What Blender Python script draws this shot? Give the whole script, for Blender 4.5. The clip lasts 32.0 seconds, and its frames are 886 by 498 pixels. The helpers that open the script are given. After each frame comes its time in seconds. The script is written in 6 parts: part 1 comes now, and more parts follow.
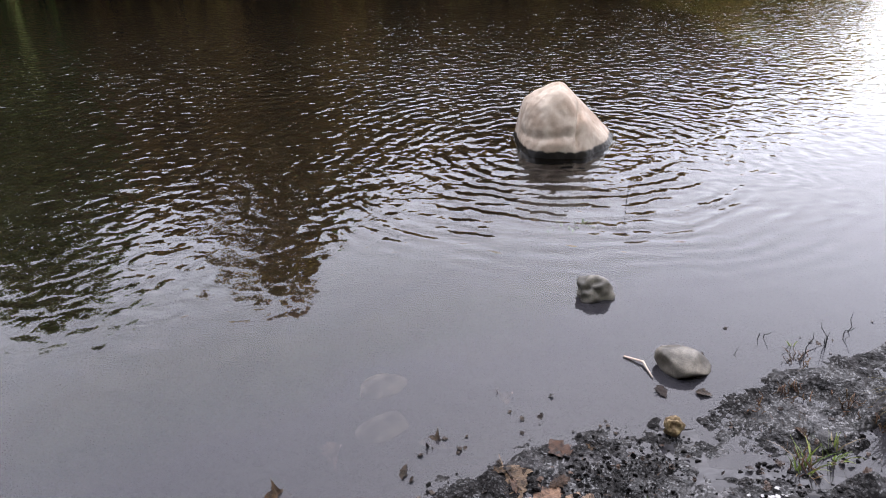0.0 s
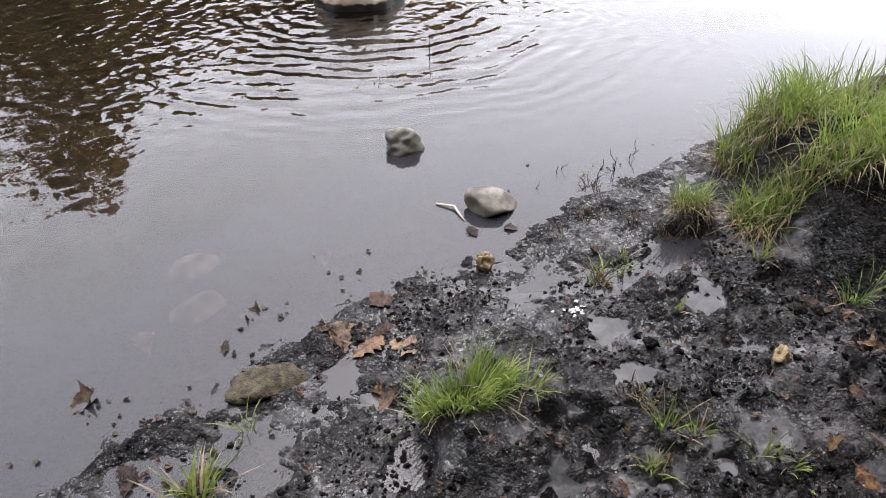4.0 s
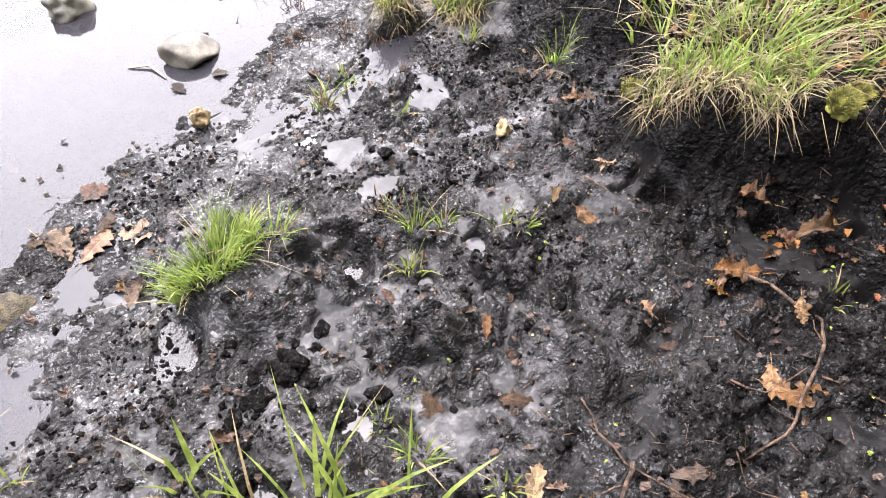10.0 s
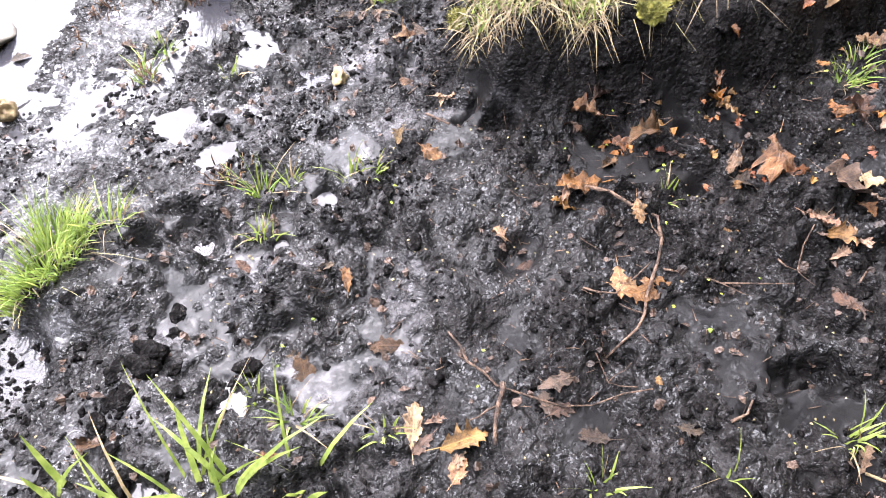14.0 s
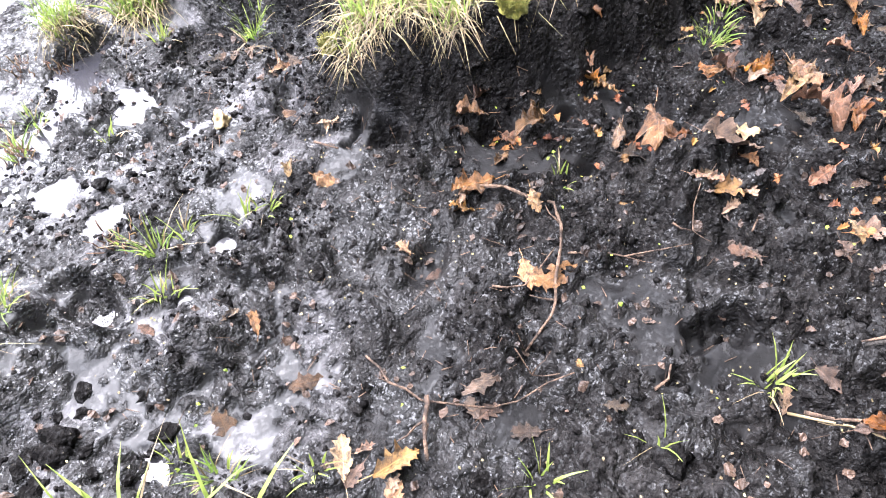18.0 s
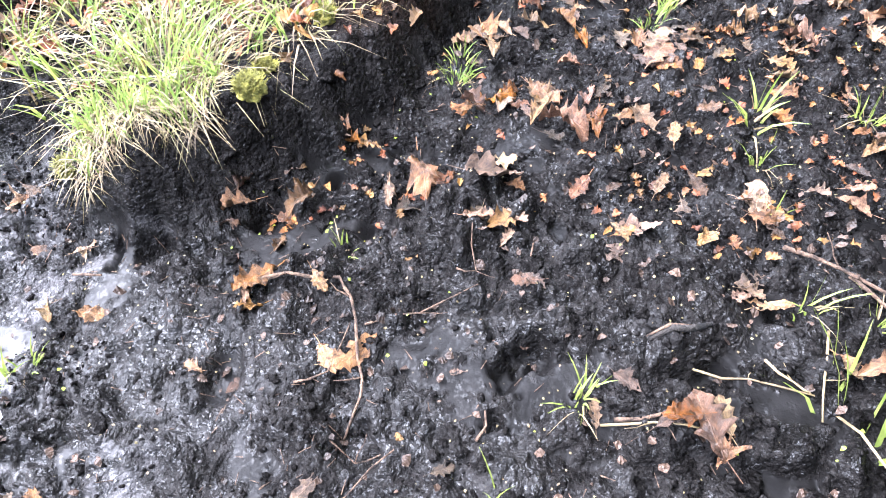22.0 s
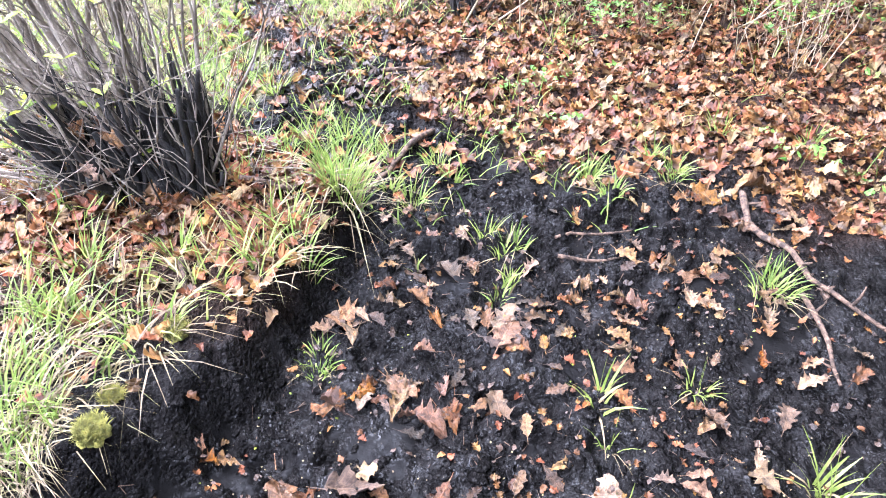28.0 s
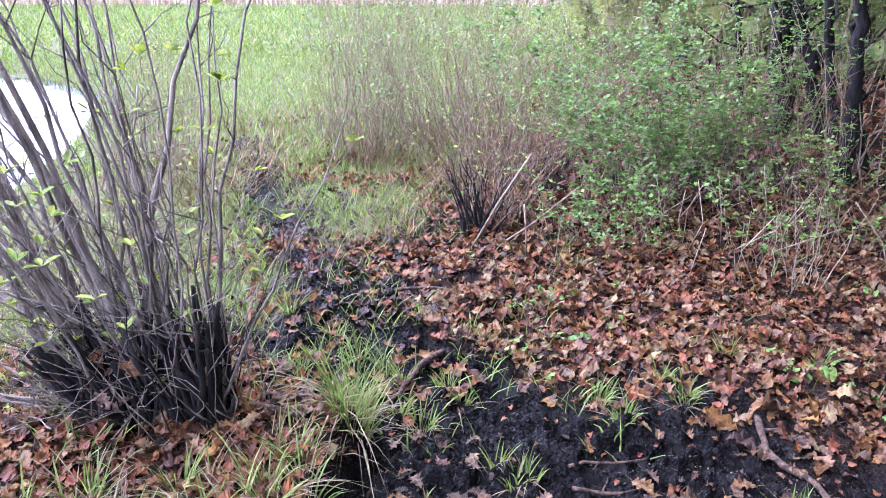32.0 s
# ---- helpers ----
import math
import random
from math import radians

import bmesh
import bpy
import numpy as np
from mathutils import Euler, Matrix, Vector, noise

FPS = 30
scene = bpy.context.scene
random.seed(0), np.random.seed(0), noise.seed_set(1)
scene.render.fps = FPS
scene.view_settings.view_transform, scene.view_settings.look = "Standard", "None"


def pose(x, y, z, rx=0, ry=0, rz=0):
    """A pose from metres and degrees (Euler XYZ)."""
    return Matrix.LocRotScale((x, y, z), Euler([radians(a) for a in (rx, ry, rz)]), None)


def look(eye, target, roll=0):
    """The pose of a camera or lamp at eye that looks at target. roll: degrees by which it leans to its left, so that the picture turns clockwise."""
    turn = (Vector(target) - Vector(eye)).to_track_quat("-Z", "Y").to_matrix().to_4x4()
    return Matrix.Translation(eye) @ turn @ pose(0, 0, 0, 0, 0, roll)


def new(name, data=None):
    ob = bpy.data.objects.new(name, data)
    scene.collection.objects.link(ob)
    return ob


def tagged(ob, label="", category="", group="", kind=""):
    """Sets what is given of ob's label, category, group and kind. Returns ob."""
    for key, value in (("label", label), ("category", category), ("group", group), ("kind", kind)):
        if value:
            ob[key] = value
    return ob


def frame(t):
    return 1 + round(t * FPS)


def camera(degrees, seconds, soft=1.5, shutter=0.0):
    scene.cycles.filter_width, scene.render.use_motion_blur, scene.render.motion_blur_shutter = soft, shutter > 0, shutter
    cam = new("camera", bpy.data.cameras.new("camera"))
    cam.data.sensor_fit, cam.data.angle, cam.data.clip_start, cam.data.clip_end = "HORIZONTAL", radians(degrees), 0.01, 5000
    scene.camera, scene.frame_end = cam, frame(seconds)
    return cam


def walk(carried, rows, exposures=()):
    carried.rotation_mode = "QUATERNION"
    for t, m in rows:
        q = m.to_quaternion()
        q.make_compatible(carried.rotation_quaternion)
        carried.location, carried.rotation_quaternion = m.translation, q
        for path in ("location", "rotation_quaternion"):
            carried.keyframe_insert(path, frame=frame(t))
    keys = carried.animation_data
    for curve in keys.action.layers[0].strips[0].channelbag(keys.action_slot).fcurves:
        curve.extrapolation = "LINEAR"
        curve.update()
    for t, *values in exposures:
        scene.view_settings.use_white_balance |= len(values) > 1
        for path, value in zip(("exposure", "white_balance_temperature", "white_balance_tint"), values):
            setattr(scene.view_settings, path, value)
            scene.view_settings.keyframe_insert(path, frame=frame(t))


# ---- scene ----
# ---------------------------------------------------------------- camera and its walk
cam = camera(65.9, 32.0, soft=1.0)
PATH = [
    (0, (-0.314, 0.193, 1.587), (-0.466, 1.989, 0.719), -1.7),
    (0.5, (-0.31, 0.195, 1.582), (-0.382, 1.975, 0.674), -2.0),
    (1, (-0.306, 0.195, 1.571), (-0.357, 1.957, 0.626), -2.5),
    (1.5, (-0.286, 0.189, 1.553), (-0.309, 1.913, 0.539), -3.2),
    (2, (-0.275, 0.198, 1.546), (-0.227, 1.878, 0.463), -3.0),
    (2.5, (-0.255, 0.209, 1.541), (-0.098, 1.861, 0.424), -2.9),
    (3, (-0.242, 0.213, 1.532), (-0.026, 1.837, 0.385), -2.4),
    (3.5, (-0.243, 0.211, 1.528), (0.024, 1.815, 0.363), -1.2),
    (4, (-0.232, 0.21, 1.523), (0.083, 1.778, 0.322), -0.3),
    (4.5, (-0.222, 0.212, 1.515), (0.146, 1.712, 0.245), -0.5),
    (6.5, (-0.182, 0.22, 1.509), (0.358, 1.587, 0.153), 1.7),
    (7, (-0.174, 0.218, 1.504), (0.42, 1.51, 0.098), 2.2),
    (7.5, (-0.16, 0.219, 1.501), (0.466, 1.474, 0.075), 2.0),
    (8, (-0.151, 0.217, 1.498), (0.506, 1.427, 0.047), 1.6),
    (8.5, (-0.138, 0.207, 1.496), (0.548, 1.372, 0.022), 1.4),
    (9, (-0.113, 0.201, 1.489), (0.575, 1.295, -0.037), 0.8),
    (9.5, (-0.092, 0.197, 1.488), (0.609, 1.265, -0.051), -0.4),
    (10, (-0.079, 0.186, 1.481), (0.652, 1.212, -0.072), -0.6),
    (10.5, (-0.069, 0.174, 1.48), (0.711, 1.159, -0.076), -0.3),
    (11, (-0.064, 0.168, 1.477), (0.743, 1.106, -0.094), 0.0),
    (11.5, (-0.046, 0.152, 1.476), (0.761, 1.049, -0.12), -1.0),
    (12, (-0.031, 0.131, 1.472), (0.792, 0.944, -0.159), 0.4),
    (12.5, (-0.021, 0.126, 1.472), (0.824, 0.894, -0.17), 1.5),
    (13, (-0.011, 0.123, 1.475), (0.844, 0.875, -0.17), 1.2),
    (13.5, (-0.006, 0.123, 1.473), (0.869, 0.852, -0.171), 1.7),
    (14, (-0.003, 0.123, 1.471), (0.877, 0.852, -0.17), 1.6),
    (14.5, (-0.01, 0.124, 1.47), (0.873, 0.854, -0.169), 1.8),
    (16.5, (-0.013, 0.095, 1.456), (0.905, 0.854, -0.151), -0.4),
    (17, (0.011, 0.076, 1.46), (0.938, 0.813, -0.151), -2.5),
    (17.5, (0.037, 0.055, 1.458), (1.001, 0.739, -0.155), -3.2),
    (18, (0.061, 0.042, 1.452), (1.066, 0.671, -0.159), -2.8),
    (18.5, (0.087, 0.036, 1.453), (1.12, 0.623, -0.156), -3.5),
    (19, (0.106, 0.021, 1.447), (1.168, 0.563, -0.159), -3.3),
    (19.5, (0.14, 0.009, 1.454), (1.239, 0.525, -0.135), -3.5),
    (20, (0.156, -0.001, 1.452), (1.308, 0.445, -0.121), -2.2),
    (20.5, (0.171, -0.02, 1.455), (1.342, 0.38, -0.117), -2.6),
    (21, (0.183, -0.037, 1.459), (1.395, 0.3, -0.096), -2.2),
    (21.5, (0.186, -0.052, 1.456), (1.412, 0.241, -0.096), -1.9),
    (22, (0.207, -0.075, 1.464), (1.442, 0.191, -0.087), -2.1),
    (22.5, (0.217, -0.083, 1.469), (1.493, 0.126, -0.056), -2.1),
    (23, (0.218, -0.105, 1.475), (1.541, 0.043, -0.018), -1.9),
    (23.5, (0.227, -0.118, 1.476), (1.567, -0.006, -0.005), -1.7),
    (24, (0.237, -0.123, 1.481), (1.587, -0.052, 0.008), -1.3),
    (24.5, (0.25, -0.131, 1.493), (1.642, -0.092, 0.057), -0.3),
    (25, (0.263, -0.14, 1.507), (1.675, -0.087, 0.092), -0.8),
    (25.5, (0.277, -0.154, 1.527), (1.742, -0.105, 0.167), -0.3),
    (27.5, (0.472, -0.174, 1.753), (2.003, -0.154, 0.466), 0.6),
    (28, (0.477, -0.175, 1.775), (2.059, -0.157, 0.551), 0.7),
    (28.5, (0.484, -0.174, 1.797), (2.114, -0.163, 0.638), 0.8),
    (29, (0.483, -0.176, 1.815), (2.163, -0.127, 0.73), -0.2),
    (29.5, (0.479, -0.183, 1.832), (2.2, -0.112, 0.815), -0.5),
    (30, (0.48, -0.191, 1.849), (2.247, -0.116, 0.915), -0.4),
    (30.5, (0.486, -0.186, 1.856), (2.278, -0.111, 0.972), -0.3),
    (31, (0.491, -0.188, 1.867), (2.31, -0.132, 1.038), 0.0),
    (31.5, (0.498, -0.181, 1.876), (2.336, -0.115, 1.09), -0.3),
    (32, (0.493, -0.184, 1.889), (2.355, -0.121, 1.163), 0.0),
]
walk(cam, [(t, look(eye, target, roll)) for t, eye, target, roll in PATH], [(0, 2.0, 6000, 18), (4, 2.27, 6250, 15), (9, 3.35, 6300, 17), (13, 4.05, 6100, 19), (17, 4.22, 5920, 17), (19, 4.55, 5850, 16), (22.5, 4.72, 5500, 17), (25.5, 4.78, 5350, 19), (29, 4.15, 5250, 24), (32, 3.32, 4950, 35)])

# ---------------------------------------------------------------- sky and veiled sun
SUN_TURN, SUN_HEIGHT = 14.0, 60.0
world = bpy.data.worlds.new("sky")
scene.world = world
world.use_nodes = True
nodes, links = world.node_tree.nodes, world.node_tree.links
sky = nodes.new("ShaderNodeTexSky")
sky.sky_type, sky.sun_disc = "NISHITA", False
sky.sun_elevation, sky.sun_rotation = radians(SUN_HEIGHT), radians(SUN_TURN)
sky.air_density, sky.dust_density, sky.ozone_density = 1.0, 4.0, 1.0
pale = nodes.new("ShaderNodeHueSaturation")
pale.inputs["Saturation"].default_value = 0.5
links.new(sky.outputs[0], pale.inputs["Color"])
links.new(pale.outputs[0], nodes["Background"].inputs["Color"])
nodes["Background"].inputs["Strength"].default_value = 0.05

sun = new("sun", bpy.data.lights.new("sun", "SUN"))
sun.data.energy, sun.data.angle, sun.data.color = 2.0, radians(125), (1.0, 0.99, 0.98)
sun.matrix_world = look((0, 0, 0), (-math.sin(radians(SUN_TURN)) * math.cos(radians(SUN_HEIGHT)),
                                    -math.cos(radians(SUN_TURN)) * math.cos(radians(SUN_HEIGHT)), -math.sin(radians(SUN_HEIGHT))))

# ---------------------------------------------------------------- materials
class Nodes:
    """Short words for building one material."""

    def __init__(self, name):
        self.m = bpy.data.materials.new(name)
        self.m.use_nodes = True
        self.t = self.m.node_tree
        self.bsdf = self.t.nodes["Principled BSDF"]

    def add(self, kind, **inputs):
        n = self.t.nodes.new("ShaderNode" + kind)
        for key, value in inputs.items():
            self.put(n, key.replace("_", " "), value)
        return n

    def put(self, n, key, value):
        socket = n.inputs[int(key)] if key.isdigit() else n.inputs[key]
        if isinstance(value, bpy.types.NodeSocket):
            self.t.links.new(value, socket)
        else:
            socket.default_value = value

    def place(self, how="Object"):
        return self.t.nodes.new("ShaderNodeTexCoord").outputs[how]

    def noise(self, scale, detail=4.0, rough=0.55, at=None, how="Object", warp=0.0):
        n = self.add("TexNoise", Scale=scale, Detail=detail, Roughness=rough, Distortion=warp)
        self.t.links.new(at or self.place(how), n.inputs["Vector"])
        return n.outputs["Fac"]

    def ramp(self, fac, stops, smooth=True):
        n = self.t.nodes.new("ShaderNodeValToRGB")
        n.color_ramp.interpolation = "EASE" if smooth else "LINEAR"
        while len(n.color_ramp.elements) < len(stops):
            n.color_ramp.elements.new(0.5)
        for e, (at, col) in zip(n.color_ramp.elements, stops):
            e.position = at
            e.color = (*col, 1) if isinstance(col, tuple) else (col, col, col, 1)
        self.t.links.new(fac, n.inputs["Fac"])
        return n.outputs["Color"]

    def mix(self, fac, a, b, how="MIX"):
        n = self.t.nodes.new("ShaderNodeMix")
        n.data_type, n.blend_type = "RGBA", how
        for i, v in ((0, fac), (6, a), (7, b)):
            v = (*v, 1) if isinstance(v, tuple) and len(v) == 3 else v
            self.put(n, str(i), v)
        return n.outputs[2]

    def math(self, how, a, b=0.0):
        n = self.t.nodes.new("ShaderNodeMath")
        n.operation = how
        self.put(n, "0", a), self.put(n, "1", b)
        return n.outputs[0]

    def attr(self, name):
        n = self.t.nodes.new("ShaderNodeAttribute")
        n.attribute_name = name
        return n.outputs["Fac"]

    def bump(self, height, strength=0.3, distance=0.01, after=None):
        n = self.add("Bump", Strength=strength, Distance=distance)
        self.t.links.new(height, n.inputs["Height"])
        if after:
            self.t.links.new(after, n.inputs["Normal"])
        return n.outputs["Normal"]

    def out(self, **inputs):
        for key, value in inputs.items():
            key = key.replace("_", " ")
            if isinstance(value, tuple) and len(value) == 3:
                value = (*value, 1)
            self.put(self.bsdf, key, value)
        return self.m


def plain(name, dark, light, scale=20.0, rough=(0.55, 0.8), grain=120.0, relief=0.3, depth=0.004, own=0.25, island=False, glow_through=0.0, spec=0.4):
    """An uneven natural surface between two colours, each object or island a little different."""
    n = Nodes(name)
    big, fine = n.noise(scale, 5.0), n.noise(grain, 3.0)
    col = n.mix(n.ramp(big, [(0.32, 0.0), (0.68, 1.0)]), dark, light)
    col = n.mix(n.math("MULTIPLY", n.ramp(fine, [(0.4, 0.0), (0.75, 1.0)]), 0.35), col, tuple(v * 0.45 for v in dark))
    who = n.t.nodes.new("ShaderNodeNewGeometry").outputs["Random Per Island"] if island else n.t.nodes.new("ShaderNodeObjectInfo").outputs["Random"]
    hsv = n.add("HueSaturation", Color=col, Saturation=1.0)
    n.put(hsv, "Value", n.math("ADD", n.math("MULTIPLY", who, 2 * own), 1 - own))
    shift = n.math("ADD", n.math("MULTIPLY", n.math("FRACT", n.math("MULTIPLY", who, 7.31)), 0.03 * own / 0.25), 0.5 - 0.015 * own / 0.25)
    n.put(hsv, "Hue", shift)
    r = n.math("ADD", n.math("MULTIPLY", big, rough[1] - rough[0]), rough[0])
    n.out(Base_Color=hsv.outputs[0], Roughness=r, Specular_IOR_Level=spec, Normal=n.bump(fine, relief, depth))
    if glow_through:
        tr = n.add("BsdfTranslucent", Color=hsv.outputs[0])
        ms = n.add("MixShader", Fac=glow_through)
        n.t.links.new(n.bsdf.outputs[0], ms.inputs[1])
        n.t.links.new(tr.outputs[0], ms.inputs[2])
        n.t.links.new(ms.outputs[0], n.t.nodes["Material Output"].inputs["Surface"])
    return n.m


def ground_material():
    """Black trodden mud: damp crumbs, wet skins, silt and painted sheen near the water, leaf mould under the wood, turf
    in the meadow.
    """
    n = Nodes("mud")
    wet, silt, litter, green = n.attr("wet"), n.attr("silt"), n.attr("litter"), n.attr("green")
    big, mid, fine, grit = n.noise(2.6, 5.0), n.noise(14.0, 6.0, 0.62), n.noise(70.0, 6.0, 0.68), n.noise(330.0, 3.0, 0.6)
    shore = n.ramp(n.math("ADD", wet, n.math("MULTIPLY", n.math("SUBTRACT", big, 0.5), 0.8)), [(0.45, 0.0), (0.95, 1.0)])
    dark = n.mix(n.ramp(mid, [(0.34, 0.0), (0.68, 1.0)]), (0.0024, 0.0021, 0.0020), (0.0092, 0.0083, 0.0079))
    grey = n.mix(n.ramp(mid, [(0.34, 0.0), (0.68, 1.0)]), (0.0050, 0.0045, 0.0043), (0.0185, 0.0170, 0.0163))
    mud = n.mix(shore, dark, grey)
    mud = n.mix(n.math("MULTIPLY", n.ramp(fine, [(0.52, 0.0), (0.66, 1.0)]), 0.45), mud, n.mix(shore, (0.017, 0.0152, 0.0138), (0.034, 0.031, 0.0288)))
    mud = n.mix(n.math("MULTIPLY", n.ramp(fine, [(0.36, 1.0), (0.46, 0.0)]), 0.6), mud, (0.0018, 0.0015, 0.0013))
    mud = n.mix(n.math("MULTIPLY", n.attr("skin"), 0.75), mud, n.mix(n.ramp(mid, [(0.3, 0.0), (0.7, 1.0)]), n.mix(shore, (0.0030, 0.0028, 0.0028), (0.011, 0.0105, 0.0105)), n.mix(shore, (0.0065, 0.0062, 0.0061), (0.020, 0.0192, 0.0192))))
    # pale crumbs: seeds, sand and bud scales trodden in
    vor = n.add("TexVoronoi", Scale=85.0)
    n.t.links.new(n.place(), vor.inputs["Vector"])
    crumbs = n.math("MULTIPLY", n.ramp(vor.outputs["Distance"], [(0.10, 1.0), (0.16, 0.0)]), n.ramp(n.noise(60.0, 2.0), [(0.60, 0.0), (0.70, 1.0)]))
    mud = n.mix(n.math("MULTIPLY", crumbs, 0.55), mud, (0.20, 0.17, 0.12))
    # pale grey for silt, and for wet sheen put into the colour
    silt_sheen_col = n.mix(n.ramp(mid, [(0.35, 0.0), (0.65, 1.0)]), (0.030, 0.028, 0.029), (0.120, 0.114, 0.115))
    silt_sheen_mask = n.math("MULTIPLY", silt, n.ramp(n.noise(5.0, 6.0, 0.60, warp=0.6), [(0.52, 0.0), (0.66, 0.8)]))
    col = n.mix(silt_sheen_mask, mud, silt_sheen_col)
    soil = n.mix(n.ramp(fine, [(0.35, 0.0), (0.7, 1.0)]), (0.010, 0.007, 0.006), (0.045, 0.028, 0.020))
    col = n.mix(litter, col, soil)
    turf = n.mix(n.ramp(n.noise(30.0, 6.0), [(0.35, 0.0), (0.65, 1.0)]), (0.04, 0.050, 0.016), (0.13, 0.155, 0.055))
    turf = n.mix(n.ramp(n.noise(2.2, 6.0, 0.65), [(0.42, 0.0), (0.60, 0.85)]), turf, n.mix(fine, (0.035, 0.026, 0.016), (0.19, 0.145, 0.08)))
    col = n.mix(green, col, turf)
    film = n.math("MULTIPLY", wet, n.ramp(n.noise(5.5, 4.0, 0.55, warp=0.3), [(0.43, 1.0), (0.52, 0.0)]))
    skin = n.math("MULTIPLY", n.attr("skin"), n.ramp(n.noise(30.0, 4.0, 0.6), [(0.28, 0.55), (0.5, 1.0)]))
    damp = n.math("MULTIPLY", n.ramp(n.noise(95.0, 4.0, 0.62), [(0.50, 0.0), (0.60, 1.0)]), n.ramp(n.noise(16.0, 3.0, 0.6), [(0.36, 0.25), (0.60, 1.0)]))
    rough = n.math("SUBTRACT", n.math("SUBTRACT", 0.56, n.math("MULTIPLY", damp, 0.36)), n.math("MULTIPLY", n.math("MAXIMUM", film, skin), 0.12))
    # crumb relief at two sizes over a torn, uneven skin
    cells = []
    for size in (60.0, 150.0):
        v = n.add("TexVoronoi", Scale=size)
        warped = n.t.nodes.new("ShaderNodeVectorMath")
        warped.operation = "ADD"
        n.t.links.new(n.place(), warped.inputs[0])
        jit = n.add("TexNoise", Scale=size * 0.6, Detail=2.0)
        n.t.links.new(n.place(), jit.inputs["Vector"])
        small = n.t.nodes.new("ShaderNodeVectorMath")
        small.operation = "SCALE"
        small.inputs["Scale"].default_value = 0.9 / size
        n.t.links.new(jit.outputs["Color"], small.inputs[0])
        n.t.links.new(small.outputs[0], warped.inputs[1])
        n.t.links.new(warped.outputs[0], v.inputs["Vector"])
        cells.append(n.math("SUBTRACT", 1.0, n.math("POWER", v.outputs["Distance"], 1.6)))
    height = n.math("ADD", n.math("MULTIPLY", cells[0], 0.55), n.math("MULTIPLY", cells[1], 0.25))
    height = n.math("ADD", height, n.math("ADD", n.math("MULTIPLY", n.noise(75.0, 2.5, 0.5), 1.6), n.math("MULTIPLY", grit, 0.12)))
    b = n.add("Bump", Distance=0.0095)
    n.put(b, "Strength", n.math("SUBTRACT", 1.0, n.math("MAXIMUM", n.math("MULTIPLY", film, 0.45), n.math("MULTIPLY", skin, 0.90))))
    n.t.links.new(height, b.inputs["Height"])
    gloss = n.math("ADD", n.math("MULTIPLY", film, 0.12), n.math("ADD", n.math("MULTIPLY", damp, n.math("ADD", n.math("MULTIPLY", n.math("MULTIPLY", wet, wet), 0.56), 0.09)), n.math("ADD", n.math("MULTIPLY", silt, 0.10), 0.012)))
    gloss = n.math("ADD", n.math("MULTIPLY", gloss, n.math("SUBTRACT", 1.0, n.math("MULTIPLY", skin, 0.8))), n.math("MULTIPLY", skin, n.math("ADD", n.math("MULTIPLY", silt, 0.12), n.math("MULTIPLY", wet, 0.035))))
    gloss = n.math("MULTIPLY", gloss, n.math("SUBTRACT", 1.0, n.math("MULTIPLY", n.math("MAXIMUM", litter, green), 0.7)))
    return n.out(Base_Color=col, Roughness=rough, Specular_IOR_Level=gloss, Normal=b.outputs["Normal"])


BOULDER = (0.21, 5.28)


def water_material():
    """Pond water, clear and dark far out, greyed near the shore for stirred silt and painted sky reflection: rings
    round the boulder, wind ripples on one side.
    """
    n = Nodes("pond_water")
    at = n.place()
    gap = n.t.nodes.new("ShaderNodeVectorMath")
    gap.operation = "DISTANCE"
    n.t.links.new(at, gap.inputs[0])
    gap.inputs[1].default_value = (BOULDER[0], BOULDER[1], 0)
    d = gap.outputs["Value"]
    bent = n.math("ADD", n.math("MULTIPLY", d, 46.0), n.math("MULTIPLY", n.noise(1.7, 3.0, 0.6), 16.0))
    broken = n.ramp(n.noise(3.1, 3.0, 0.6), [(0.36, 0.15), (0.60, 1.0)])
    rings = n.math("MULTIPLY", n.math("MULTIPLY", n.math("SINE", bent), broken), n.ramp(n.math("MULTIPLY", d, 0.2), [(0.07, 0.15), (0.18, 1.0), (0.34, 0.7), (0.80, 0.0)]))
    turn = n.add("Mapping")
    turn.inputs["Scale"].default_value = (1.1, 1.1, 1.0)
    turn.inputs["Rotation"].default_value = (0, 0, radians(-24))
    n.t.links.new(at, turn.inputs["Vector"])
    wind = n.noise(7.5, 1.2, 0.45, at=turn.outputs[0], warp=0.5)
    h = n.math("ADD", n.math("MULTIPLY", rings, n.math("MULTIPLY", n.attr("rings"), 0.33)), n.math("MULTIPLY", wind, n.math("MULTIPLY", n.attr("wind"), 1.15)))
    h = n.math("ADD", h, n.math("MULTIPLY", n.noise(2.4, 2.0, 0.5, at=at), 0.30))
    normal = n.bump(h, 1.0, 0.0085)
    n.out(Base_Color=(0.20, 0.15, 0.075), Roughness=0.012, IOR=1.333, Transmission_Weight=1.0, Normal=normal)
    # diffuse grey: stirred silt, plus sky brightness the mirror lacks
    silt_sky = n.add("BsdfPrincipled", Roughness=0.012, IOR=1.333, Normal=normal)
    n.put(silt_sky, "Base Color", n.mix(n.noise(1.6, 4.0, 0.6), (0.019, 0.0185, 0.022, 1), (0.036, 0.0345, 0.039, 1)))
    ms = n.add("MixShader", Fac=n.attr("shore_grey"))
    n.t.links.new(n.bsdf.outputs[0], ms.inputs[1])
    n.t.links.new(silt_sky.outputs[0], ms.inputs[2])
    n.t.links.new(ms.outputs[0], n.t.nodes["Material Output"].inputs["Surface"])
    return n.m


